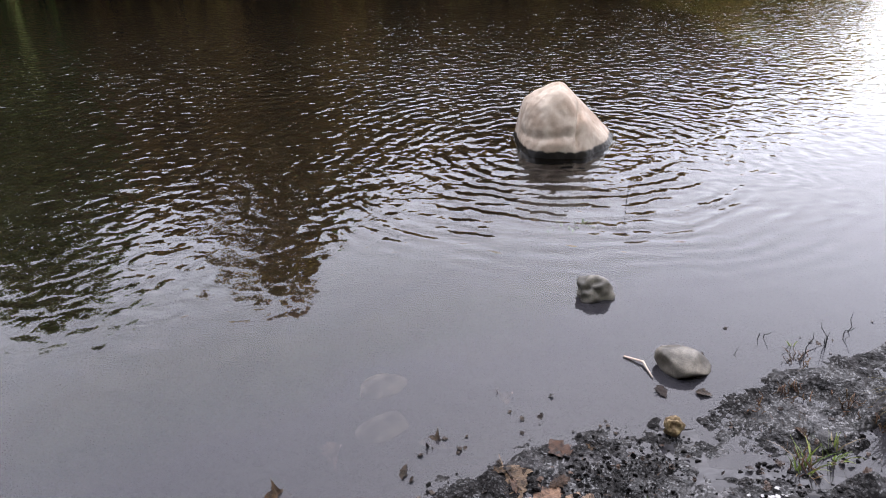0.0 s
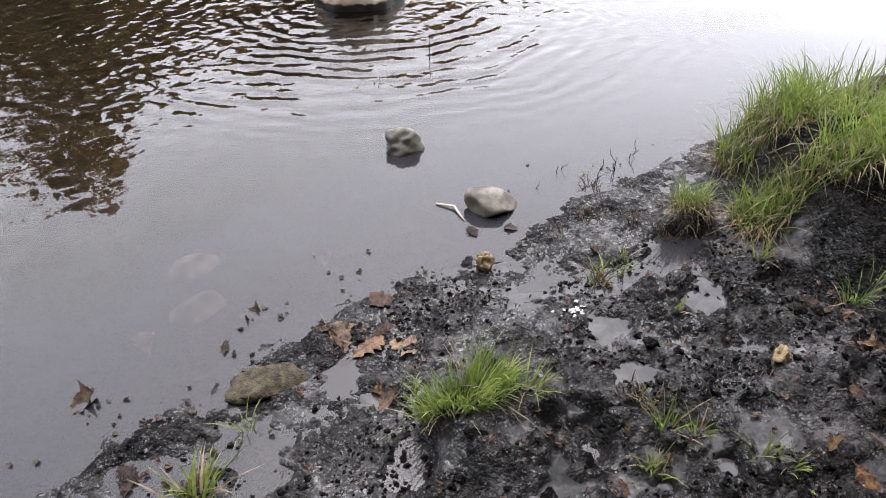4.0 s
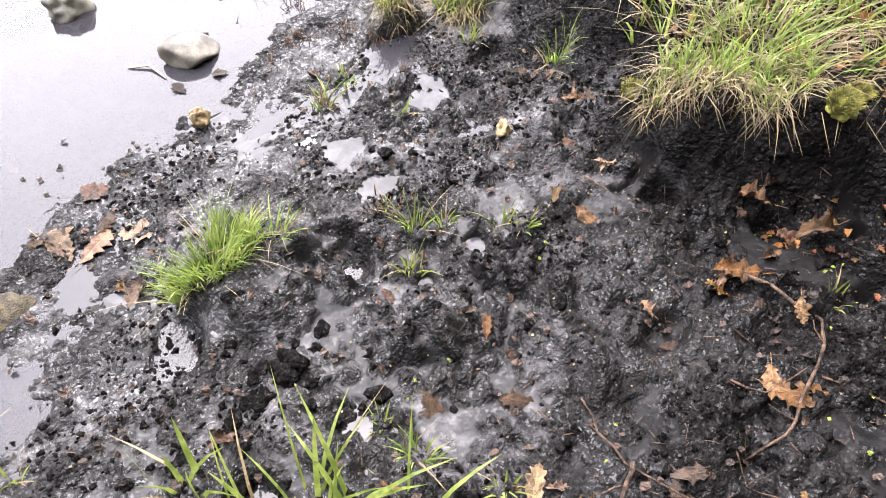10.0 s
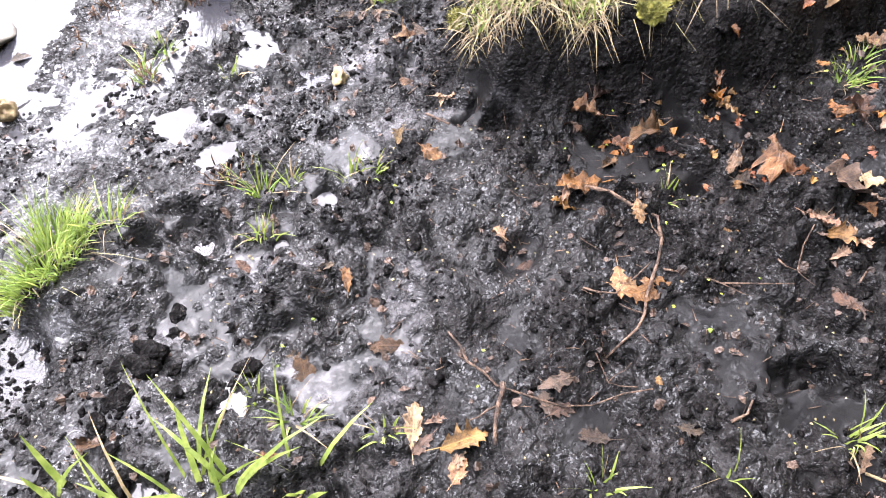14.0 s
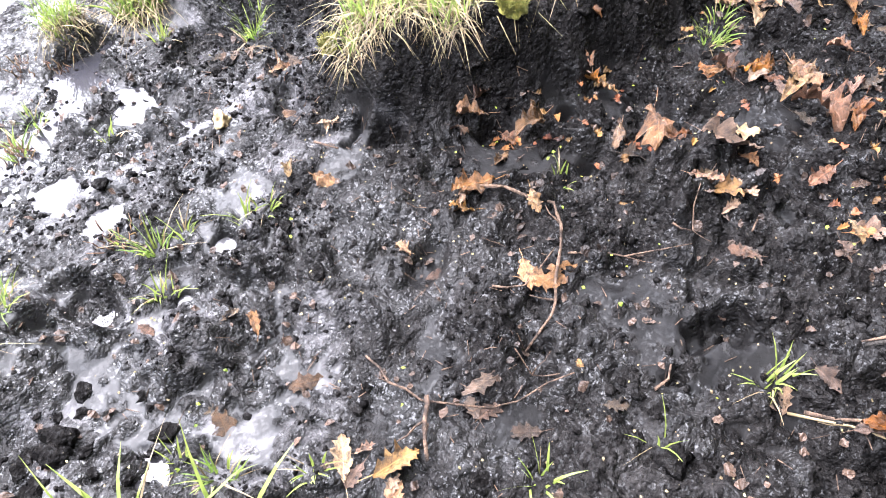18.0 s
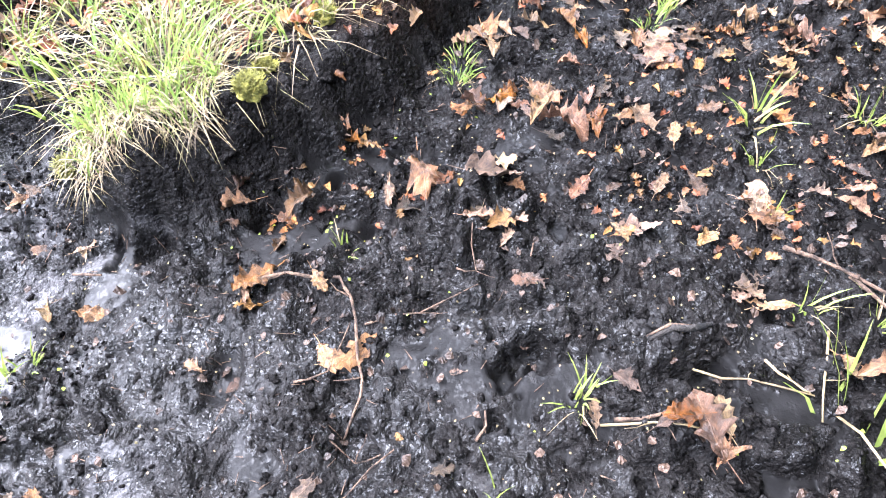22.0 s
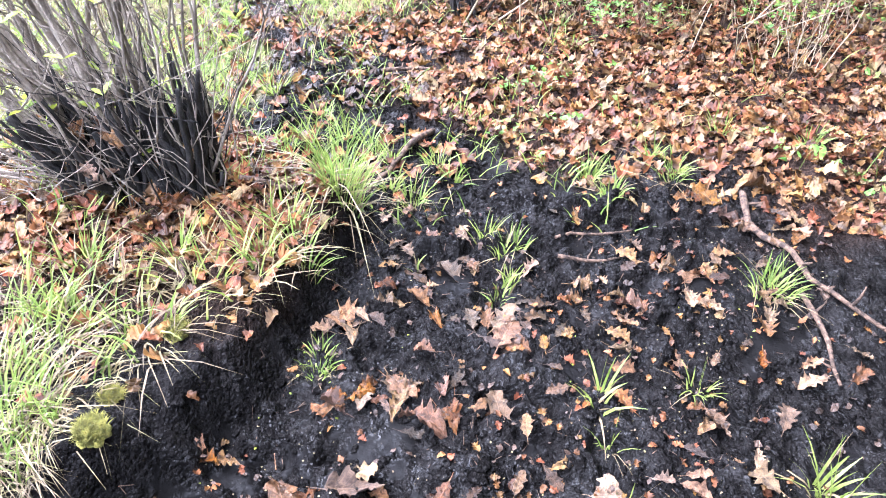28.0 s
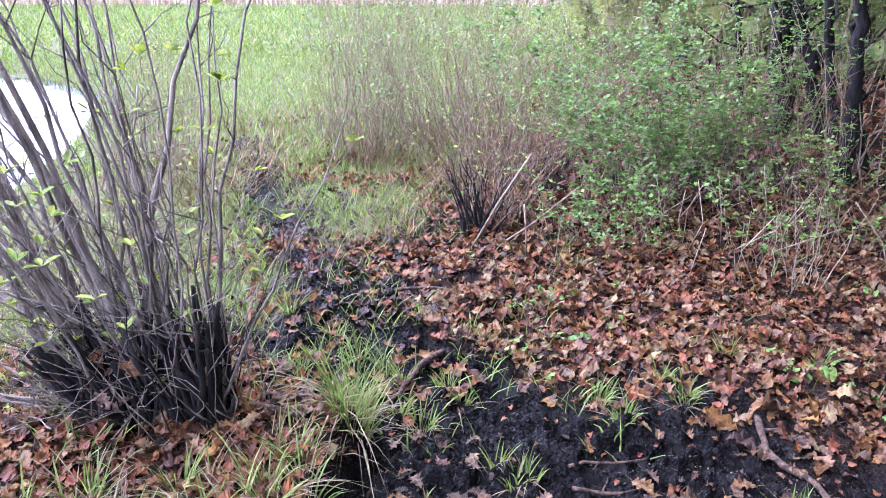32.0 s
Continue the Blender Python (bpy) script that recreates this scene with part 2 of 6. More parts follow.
def bark_material(name, dark, light, scale=18.0):
    n = Nodes(name)
    m = n.add("Mapping")
    m.inputs["Scale"].default_value = (1, 1, 0.22)
    n.t.links.new(n.place(), m.inputs["Vector"])
    streak, fine = n.noise(scale, 6.0, 0.65, at=m.outputs[0]), n.noise(scale * 6, 4.0, 0.6)
    col = n.mix(n.ramp(streak, [(0.35, 0.0), (0.66, 1.0)]), dark, light)
    col = n.mix(n.math("MULTIPLY", n.ramp(fine, [(0.5, 0.0), (0.7, 1.0)]), 0.4), col, tuple(v * 0.4 for v in dark))
    return n.out(Base_Color=col, Roughness=0.85, Specular_IOR_Level=0.25, Normal=n.bump(n.math("ADD", streak, n.math("MULTIPLY", fine, 0.6)), 0.9, 0.012))


def leaf_material(name, dark, light, rough, spec):
    """A dead leaf: blotches, a paler midrib and side veins, browned rims."""
    n = Nodes(name)
    at = n.place()
    blot, fine = n.noise(4.0, 5.0, 0.62, warp=0.4), n.noise(34.0, 4.0, 0.6)
    col = n.mix(n.ramp(blot, [(0.32, 0.0), (0.64, 1.0)]), dark, light)
    col = n.mix(n.math("MULTIPLY", n.ramp(fine, [(0.45, 0.0), (0.7, 1.0)]), 0.55), col, tuple(v * 0.5 for v in dark))
    sep = n.t.nodes.new("ShaderNodeSeparateXYZ")
    n.t.links.new(at, sep.inputs[0])
    wide = n.math("ABSOLUTE", sep.outputs[0])
    rib = n.ramp(wide, [(0.006, 1.0), (0.016, 0.0)])
    vein = n.ramp(n.math("SINE", n.math("MULTIPLY", n.math("SUBTRACT", sep.outputs[1], n.math("MULTIPLY", wide, 0.8)), 50.0)), [(0.93, 0.0), (0.99, 1.0)])
    lines = n.math("MAXIMUM", rib, n.math("MULTIPLY", vein, 0.6))
    col = n.mix(n.math("MULTIPLY", lines, 0.45), col, tuple(min(0.6, v * 1.5) for v in light))
    hsv = n.add("HueSaturation", Color=col)
    who = n.t.nodes.new("ShaderNodeObjectInfo").outputs["Random"]
    n.put(hsv, "Value", n.math("ADD", n.math("MULTIPLY", who, 0.8), 0.42))
    n.put(hsv, "Saturation", n.math("ADD", n.math("MULTIPLY", n.math("FRACT", n.math("MULTIPLY", who, 5.7)), 0.4), 0.75))
    n.put(hsv, "Hue", n.math("ADD", n.math("MULTIPLY", n.math("FRACT", n.math("MULTIPLY", who, 7.31)), 0.03), 0.487))
    height = n.math("ADD", n.math("MULTIPLY", lines, 0.6), n.math("ADD", blot, fine))
    return n.out(Base_Color=hsv.outputs[0], Roughness=n.math("ADD", n.math("MULTIPLY", fine, rough[1] - rough[0]), rough[0]), Specular_IOR_Level=spec, Normal=n.bump(height, 0.5, 0.05))


MUD = ground_material()
WATER = water_material()
# murky water, its grey raised to stand in for reflected sky
POOL = Nodes("puddle_water")
POOL = POOL.out(Base_Color=POOL.mix(POOL.ramp(POOL.noise(9.0, 6.0, 0.65, warp=0.5), [(0.38, 0.0), (0.66, 1.0)]), (0.014, 0.013, 0.014), (0.058, 0.056, 0.059)), Roughness=0.02, IOR=1.333, Normal=POOL.bump(POOL.noise(40.0, 2.0), 0.15, 0.003))
BLADE = plain("fresh_grass", (0.095, 0.145, 0.022), (0.27, 0.335, 0.080), 14, (0.4, 0.6), 90, 0.1, own=0.35, island=True, glow_through=0.45)
STRAW = plain("dead_grass", (0.075, 0.055, 0.025), (0.235, 0.185, 0.09), 14, (0.5, 0.75), 90, 0.1, own=0.4, island=True, glow_through=0.15)
SEDGE = plain("brown_sedge", (0.10, 0.055, 0.02), (0.30, 0.19, 0.08), 14, (0.5, 0.75), 90, 0.1, own=0.35, island=True)
MOSS = plain("moss", (0.10, 0.095, 0.014), (0.30, 0.27, 0.05), 40, (0.8, 0.95), 260, 1.0, 0.01, own=0.1)
def boulder_material():
    """Pale granite with dark stains and a black wet rim at the waterline."""
    n = Nodes("pale_granite")
    big, mid, fine = n.noise(5.0, 5.0), n.noise(18.0, 5.0), n.noise(150.0, 4.0)
    col = n.mix(n.ramp(big, [(0.35, 0.0), (0.65, 1.0)]), (0.31, 0.235, 0.172), (0.46, 0.385, 0.305))
    col = n.mix(n.math("MULTIPLY", n.ramp(n.noise(7.0, 5.0), [(0.56, 0.0), (0.70, 1.0)]), 0.55), col, (0.19, 0.135, 0.095))
    col = n.mix(n.math("MULTIPLY", n.ramp(fine, [(0.5, 0.0), (0.7, 1.0)]), 0.25), col, (0.16, 0.13, 0.105))
    sep = n.t.nodes.new("ShaderNodeSeparateXYZ")
    n.t.links.new(n.t.nodes.new("ShaderNodeNewGeometry").outputs["Position"], sep.inputs[0])
    z = n.math("ADD", sep.outputs[2], n.math("MULTIPLY", n.math("SUBTRACT", mid, 0.5), 0.05))
    wet = n.ramp(n.math("MULTIPLY", z, 5.0), [(0.20, 1.0), (0.29, 0.0)])
    col = n.mix(wet, col, (0.018, 0.015, 0.012))
    return n.out(Base_Color=col, Roughness=n.math("SUBTRACT", 0.85, n.math("MULTIPLY", wet, 0.5)), Specular_IOR_Level=0.35, Normal=n.bump(n.math("ADD", fine, n.math("MULTIPLY", mid, 0.4)), 0.35, 0.006))


BOULDER_STONE = boulder_material()
COBBLE = plain("grey_cobble", (0.032, 0.027, 0.018), (0.23, 0.205, 0.165), 9, (0.35, 0.65), 170, 0.3, 0.003, own=0.15)
MOSSY = plain("mossy_stone", (0.014, 0.011, 0.006), (0.085, 0.066, 0.034), 44, (0.7, 0.9), 190, 1.0, 0.008, own=0.0)
PEBBLE = plain("ochre_pebble", (0.085, 0.050, 0.018), (0.33, 0.25, 0.13), 40, (0.5, 0.7), 120, 0.9, 0.004, own=0.1)
LEAF_TAN = leaf_material("tan_dead_leaf", (0.045, 0.022, 0.010), (0.25, 0.140, 0.066), (0.35, 0.6), 0.3)
LEAF_RUST = leaf_material("rust_dead_leaf", (0.026, 0.011, 0.004), (0.185, 0.080, 0.023), (0.25, 0.5), 0.35)
LEAF_DARK = leaf_material("sodden_dead_leaf", (0.014, 0.009, 0.006), (0.080, 0.048, 0.029), (0.25, 0.5), 0.25)
LITTER = plain("leaf_litter", (0.027, 0.011, 0.004), (0.20, 0.083, 0.025), 14, (0.4, 0.7), 60, 0.4, 0.003, own=0.38, island=True, glow_through=0.1, spec=0.25)
LITTER_PALE = plain("pale_leaf_litter", (0.065, 0.037, 0.017), (0.245, 0.155, 0.072), 14, (0.4, 0.7), 60, 0.4, 0.003, own=0.36, island=True, glow_through=0.1, spec=0.25)
SPRING = plain("spring_leaf", (0.12, 0.17, 0.015), (0.36, 0.42, 0.05), 20, (0.4, 0.6), 90, 0.1, own=0.3, island=True, glow_through=0.4)
ROSE = plain("bush_leaf", (0.07, 0.14, 0.022), (0.23, 0.36, 0.075), 20, (0.4, 0.6), 90, 0.1, own=0.35, island=True, glow_through=0.45)
FAR_BROWN = plain("far_brown_foliage", (0.24, 0.145, 0.042), (0.52, 0.36, 0.12), 0.5, (0.6, 0.8), 9, 0.1, own=0.4, island=True, glow_through=0.6)
FAR_LEAF = plain("far_foliage", (0.10, 0.145, 0.028), (0.30, 0.34, 0.085), 2, (0.6, 0.8), 9, 0.1, own=0.4, island=True, glow_through=0.55)
STEM_BARK = bark_material("shrub_bark", (0.085, 0.068, 0.052), (0.30, 0.25, 0.20))
WILLOW_BARK = bark_material("willow_bark", (0.13, 0.095, 0.055), (0.38, 0.30, 0.19), 40)
GROUND_TWIG = bark_material("sodden_twig_bark", (0.022, 0.014, 0.010), (0.135, 0.085, 0.056), 40)
BLACK_BARK = bark_material("black_bark", (0.0032, 0.0028, 0.0025), (0.028, 0.0235, 0.020), 34.0)
TWIG_BARK = bark_material("twig_bark", (0.11, 0.075, 0.05), (0.36, 0.26, 0.18), 40)
RED_TWIG = bark_material("red_twig_bark", (0.075, 0.047, 0.030), (0.25, 0.165, 0.105), 40)
DRY_STALK = plain("dry_stalk", (0.13, 0.095, 0.055), (0.33, 0.265, 0.175), 20, (0.5, 0.7), 120, 0.2, own=0.25)
REED = plain("pale_reed", (0.42, 0.30, 0.20), (0.75, 0.62, 0.50), 2, (0.6, 0.8), 20, 0.1, own=0.3, island=True)
FOAM = plain("pale_scum", (0.22, 0.215, 0.21), (0.50, 0.49, 0.47), 60, (0.4, 0.7), 200, 0.5, 0.004, own=0.0)

SEDGE_STEM = plain("rusty_sedge", (0.05, 0.025, 0.012), (0.20, 0.11, 0.05), 20, (0.6, 0.8), 120, 0.2, own=0.3)
SPRING_STEM = plain("pondweed", (0.07, 0.09, 0.02), (0.20, 0.24, 0.07), 20, (0.4, 0.6), 120, 0.2, own=0.3)


# ---------------------------------------------------------------- the lie of the land
def lattice(ix, iy, seed):
    """A fixed random number for each point of a whole-number lattice."""
    h = (ix.astype(np.int64) * 374761393 + iy.astype(np.int64) * 668265263 + seed * 974711) & 0xFFFFFFFF
    h = ((h ^ (h >> 13)) * 1274126177) & 0xFFFFFFFF
    return ((h ^ (h >> 16)) & 0xFFFF) / 65535.0


def vnoise(x, y, seed=0):
    """Smooth value noise in -1..1, for arrays."""
    ix, iy = np.floor(x), np.floor(y)
    fx, fy = x - ix, y - iy
    fx, fy = fx * fx * (3 - 2 * fx), fy * fy * (3 - 2 * fy)
    a, b = lattice(ix, iy, seed), lattice(ix + 1, iy, seed)
    c, d = lattice(ix, iy + 1, seed), lattice(ix + 1, iy + 1, seed)
    return 2 * (a + (b - a) * fx + (c - a) * fy + (a - b - c + d) * fx * fy) - 1


def fbm(x, y, seed=0, octaves=3):
    total, size = 0.0, 1.0
    for n in range(octaves):
        total = total + size * vnoise(x * 2.03**n + 17.3 * n, y * 2.03**n - 9.1 * n, seed + n)
        size *= 0.5
    return total


def smooth(a, b, v):
    v = np.clip((v - a) / (b - a), 0, 1)
    return v * v * (3 - 2 * v)


# the pond's edge, from the open shore past the tussocks to the inlet behind the shrub
SHORE = [(-9, -2.5), (-3, 0.2), (-1.6, 1.05), (-0.95, 1.46), (-0.59, 1.6), (-0.3, 1.84), (0.0, 2.05), (0.3, 2.13), (0.62, 2.26),
         (0.87, 2.5), (1.2, 2.57), (1.6, 2.74), (2.0, 2.92), (2.6, 3.1), (3.3, 3.35), (5.2, 4.0), (7.5, 4.4), (9.5, 5.0), (12.5, 6.3), (15, 9), (20, 20), (24, 60)]
# the foot of the grassy bank
BANK = [(1.76, 2.95), (1.52, 2.64), (1.46, 2.28), (1.38, 1.95), (1.38, 1.6), (1.42, 1.34), (1.2, 1.1), (1.15, 0.92), (1.29, 0.75), (1.54, 0.54),
        (1.81, 0.38), (2.07, 0.29), (2.43, 0.19), (2.67, 0.15), (2.95, 0.4), (3.3, 0.75), (4.2, 1.2), (6.5, 2.4), (9, 3.6)]


def beside(line, x, y):
    """Signed distance to a line of corners: positive on its right hand."""
    best, side = np.full(np.shape(x), 1e9), np.zeros(np.shape(x))
    for (ax, ay), (bx, by) in zip(line, line[1:]):
        dx, dy = bx - ax, by - ay
        t = np.clip(((x - ax) * dx + (y - ay) * dy) / (dx * dx + dy * dy), 0, 1)
        ex, ey = x - ax - t * dx, y - ay - t * dy
        d = np.hypot(ex, ey)
        cross = dx * ey - dy * ex
        near = d < best - 1e-9
        best, side = np.where(near, d, best), np.where(near, np.where(cross < 0, 1.0, -1.0), side)
    return best * side


def lie(x, y):
    """The ground without its clods: height, distance inland, distance onto the bank."""
    x, y = np.asarray(x, float), np.asarray(y, float)
    s = beside(SHORE, x, y)
    s = s + (0.055 * vnoise(x * 3.1, y * 3.1, 151) + 0.035 * vnoise(x * 8.3, y * 8.3, 153)) * (1 - smooth(0.3, 0.8, np.abs(s))) * (x < 3.0)
    b = -beside(BANK, x, y)
    land = 0.010 + 0.068 * np.clip(s - 0.25, 0, 2.9) + 0.02 * np.clip(s - 3.15, 0, 14)
    z = np.where(s > 0, land, np.maximum(s * 0.2, -0.1 + (s + 0.5) * 0.09))
    z = np.maximum(z, -0.9)
    z = np.where(s < -3, z + 0.75 * smooth(21.5, 25, np.hypot(x, y)), z)
    inland = smooth(-0.1, 0.25, s) * (1 - smooth(2.9, 4.5, x))
    z = z + 0.2 * smooth(-0.03, 0.13, b) * inland
    return z, s, b


# hollows that hold water: place, radius, depth
PUDDLES = [(0.70, 0.90, 0.07, 0.035), (0.12, 0.85, 0.048, 0.050), (0.10, 0.71, 0.045, 0.050), (1.12, 0.67, 0.06, 0.035), (0.85, 0.58, 0.05, 0.035),
           (-0.12, 0.86, 0.05, 0.050), (-0.52, 1.44, 0.08, 0.040), (-0.51, 1.31, 0.06, 0.030), (-0.10, 1.29, 0.09, 0.035),
           (1.00, 1.75, 0.09, 0.040), (1.01, 1.51, 0.08, 0.035), (0.59, 1.42, 0.06, 0.040), (0.86, 1.61, 0.08, 0.030), (0.62, 1.65, 0.08, 0.040),
           (-0.75, 1.37, 0.09, 0.040), (0.38, 1.24, 0.06, 0.030)]
# black holes trodden or dug into the mud: place, radius, depth
HOLES = [(1.18, 0.90, 0.075, 0.10), (0.50, 1.072, 0.035, 0.06), (0.25, 1.30, 0.05, 0.05), (1.01, -0.105, 0.06, 0.06), (0.95, -0.05, 0.05, 0.05), (0.83, -0.04, 0.025, 0.05), (0.74, 0.245, 0.05, 0.04), (2.03, 0.064, 0.06, 0.06), (1.63, 0.31, 0.06, 0.045)]
# mounds under the tussocks: place, radius, height
HUMPS = [(0.13, 1.33, 0.22, 0.085), (1.11, 2.15, 0.11, 0.09), (1.70, 2.42, 0.26, 0.07), (1.95, 1.95, 0.4, 0.10), (1.34, 1.00, 0.17, 0.06),
         (0.41, 0.925, 0.085, 0.045), (1.52, 0.74, 0.14, 0.05), (2.62, 0.26, 0.13, 0.05), (2.75, 1.05, 0.4, 0.06), (0.64, 1.56, 0.09, 0.03)]


def cells(x, y, seed):
    """Distance to the nearest of one random point a cell, and that point's own number."""
    ix, iy = np.floor(x), np.floor(y)
    best, who = np.full(np.shape(x), 9.0), np.zeros(np.shape(x))
    for i in (-1, 0, 1):
        for j in (-1, 0, 1):
            cx, cy = ix + i, iy + j
            dx = cx + 0.1 + 0.8 * lattice(cx, cy, seed) - x
            dy = cy + 0.1 + 0.8 * lattice(cx, cy, seed + 1) - y
            d = dx * dx + dy * dy
            near = d < best
            best, who = np.where(near, d, best), np.where(near, lattice(cx, cy, seed + 2), who)
    return np.sqrt(best), who


def domes(x, y, seed, least):
    """Rounded lumps of uneven height with sharp creases between, 0 to 1; some are missing."""
    d, who = cells(x, y, seed)
    return np.clip((who - least) / (1 - least), 0, 1) ** 0.6 * np.sqrt(np.clip(1 - (d / 0.78) ** 2, 0, 1))


def relief(x, y, s, b):
    """Trodden mud: torn clods and crumbs above smooth wet skins; the relief, and how far it is skin."""
    near = smooth(-0.35, 0.1, s) * (1 - 0.85 * smooth(3.6, 6.5, np.hypot(x - 1, y)))
    turf = smooth(0.02, 0.2, b) * (1 - smooth(2.9, 4.5, x))
    lump = fbm(x * 5.0, y * 5.0, 3, 2) * 0.024
    wx = x + 0.022 * vnoise(x * 14, y * 14, 13) + 0.007 * vnoise(x * 46, y * 46, 15)
    wy = y + 0.022 * vnoise(x * 14, y * 14, 14) + 0.007 * vnoise(x * 46, y * 46, 16)
    torn = np.abs(fbm(wx * 9.5, wy * 9.5, 11, 3)) ** 0.85 * 0.056 - 0.022
    clod = domes(wx * 9, wy * 9, 111, 0.30) * 0.036 - 0.013
    nub = domes(wx * 26, wy * 26, 121, 0.25) * 0.021 - 0.009
    crumb = domes(wx * 55, wy * 55, 131, 0.15) * 0.012 - 0.0055 + np.abs(vnoise(wx * 80, wy * 80, 27)) * 0.005
    calm = smooth(-0.25, 0.45, fbm(x * 2.3, y * 2.3, 31, 2))
    slick = smooth(0.02, 0.2, s) * (1 - smooth(0.7, 1.25, s + 0.45 * x + 0.25 * fbm(x * 2.6, y * 2.6, 35, 2)))
    rough = (0.45 + 0.65 * calm) * (1 - 0.4 * turf) * (1 - 0.5 * slick)
    rough = rough * (0.4 + 0.6 * smooth(0.05, 0.6, s))
    c = lump * (1 - 0.5 * slick) + (torn + clod) * rough + (nub + crumb) * np.maximum(0.35 + 0.65 * rough, 0.75 * (1 - smooth(0.5, 0.9, s)))
    c = c * (0.75 + 0.25 * smooth(0.1, 0.5, s))
    # pressed flat by feet: level floors between the clods
    floor = -0.015 + 0.016 * fbm(x * 3.4, y * 3.4, 141, 2) + 0.0015 * vnoise(x * 21, y * 21, 143) - 0.05 * turf - 0.008 * smooth(1.0, 1.6, s) - 0.007 * (1 - smooth(0.4, 0.8, s))
    skin = smooth(-0.003, 0.003, floor - c)
    c = np.maximum(c, floor) + 0.0015 * (1 - np.abs(2 * skin - 1))
    c = c - 0.003 * (1 - smooth(0.25, 0.6, s))
    return c * near, skin * near * (1 - turf)


def clods(x, y, z, s, b):
    """The relief laid on the lie of the land, with its holes, hollows and mounds."""
    near = smooth(-0.35, 0.1, s) * (1 - 0.85 * smooth(3.6, 6.5, np.hypot(x - 1, y)))
    turf = smooth(0.02, 0.2, b) * (1 - smooth(2.9, 4.5, x))
    z = z + relief(x, y, s, b)[0]
    # footprints and hoof holes
    hole = smooth(0.52, 0.80, vnoise(x * 6.3 + 3.7, y * 6.3, 47)) * smooth(0.1, 0.5, s) * (1 - smooth(3.2, 4.2, s)) * (1 - turf)
    z = z - 0.052 * hole * near
    bowl = 0.0 * x
    for px, py, r, depth in PUDDLES:
        d = np.hypot(x - px, y - py) / r
        d = d * (1 + 0.5 * vnoise(x * 11 + px, y * 11 + py, 5))
        bowl = np.maximum(bowl, depth * (1 - smooth(0.3, 1.3, d)))
    z = z - bowl
    for px, py, r, depth in HOLES:
        d = np.hypot(x - px, y - py) / r * (1 + 0.45 * vnoise(x * 17 + px, y * 17 + py, 6) + 0.35 * vnoise(x * 48, y * 48, 7))
        z = z - depth * (1 - smooth(0.35, 1.1, d))
    for hx, hy, r, high in HUMPS:
        d = np.hypot(x - hx, y - hy) / r * (1 + 0.2 * vnoise(x * 14, y * 14, 9))
        z = z + high * (1 - smooth(0.4, 1.05, d))
    z = z + 0.02 * smooth(5, 30, np.hypot(x, y)) * fbm(x * 0.3, y * 0.3, 71, 3)
    return z


def ground_height(x, y):
    z, s, b = lie(x, y)
    return clods(np.asarray(x, float), np.asarray(y, float), z, s, b)


def top(x, y):
    """The ground's height at one place, never under the water."""
    return max(float(ground_height(np.array([float(x)]), np.array([float(y)]))[0]), 0.0)


def spread(lo, hi, step, grow, reach):
    """Steps that are even from lo to hi and grow wider outside."""
    inner = list(np.arange(lo, hi + step / 2, step))
    out, d, at = [], step, 0.0
    while at < reach:
        d *= grow
        at += d
        out.append(at)
    return np.array([inner[0] - a for a in reversed(out)] + inner + [inner[-1] + a for a in out])


def sheet(name, xs, ys, z, mat, attrs=()):
    gx, gy = np.meshgrid(xs, ys)
    nx, ny = len(xs), len(ys)
    v = np.stack([gx.ravel(), gy.ravel(), np.broadcast_to(z, gx.shape).ravel()], 1)
    i = (np.arange(ny - 1)[:, None] * nx + np.arange(nx - 1)[None]).ravel()
    quads = np.stack([i, i + 1, i + nx + 1, i + nx], 1)
    me = bpy.data.meshes.new(name)
    me.vertices.add(len(v)), me.loops.add(quads.size), me.polygons.add(len(quads))
    me.vertices.foreach_set("co", v.ravel())
    me.loops.foreach_set("vertex_index", quads.ravel().astype(np.int32))
    me.polygons.foreach_set("loop_start", np.arange(0, quads.size, 4, dtype=np.int32))
    me.polygons.foreach_set("use_smooth", np.ones(len(quads), bool))
    for key, values in attrs:
        a = me.attributes.new(key, "FLOAT", "POINT")
        a.data.foreach_set("value", np.broadcast_to(values, gx.shape).ravel().astype(np.float32))
    me.update()
    me.materials.append(mat)
    return new(name, me)


# ---------------------------------------------------------------- ground and water
XS, YS = spread(-1.15, 4.0, 0.0068, 1.13, 160), spread(-1.55, 2.65, 0.0068, 1.13, 160)
GX, GY = np.meshgrid(XS, YS)
GZ, GS, GB = lie(GX, GY)
GZ = clods(GX, GY, GZ, GS, GB)
TRAIL = [(2.3, -0.75), (2.9, -0.45), (3.25, 0.0), (3.7, 0.35), (4.2, 0.62), (5.0, 1.08), (6.0, 1.5), (6.9, 1.8), (8.15, 2.37)]


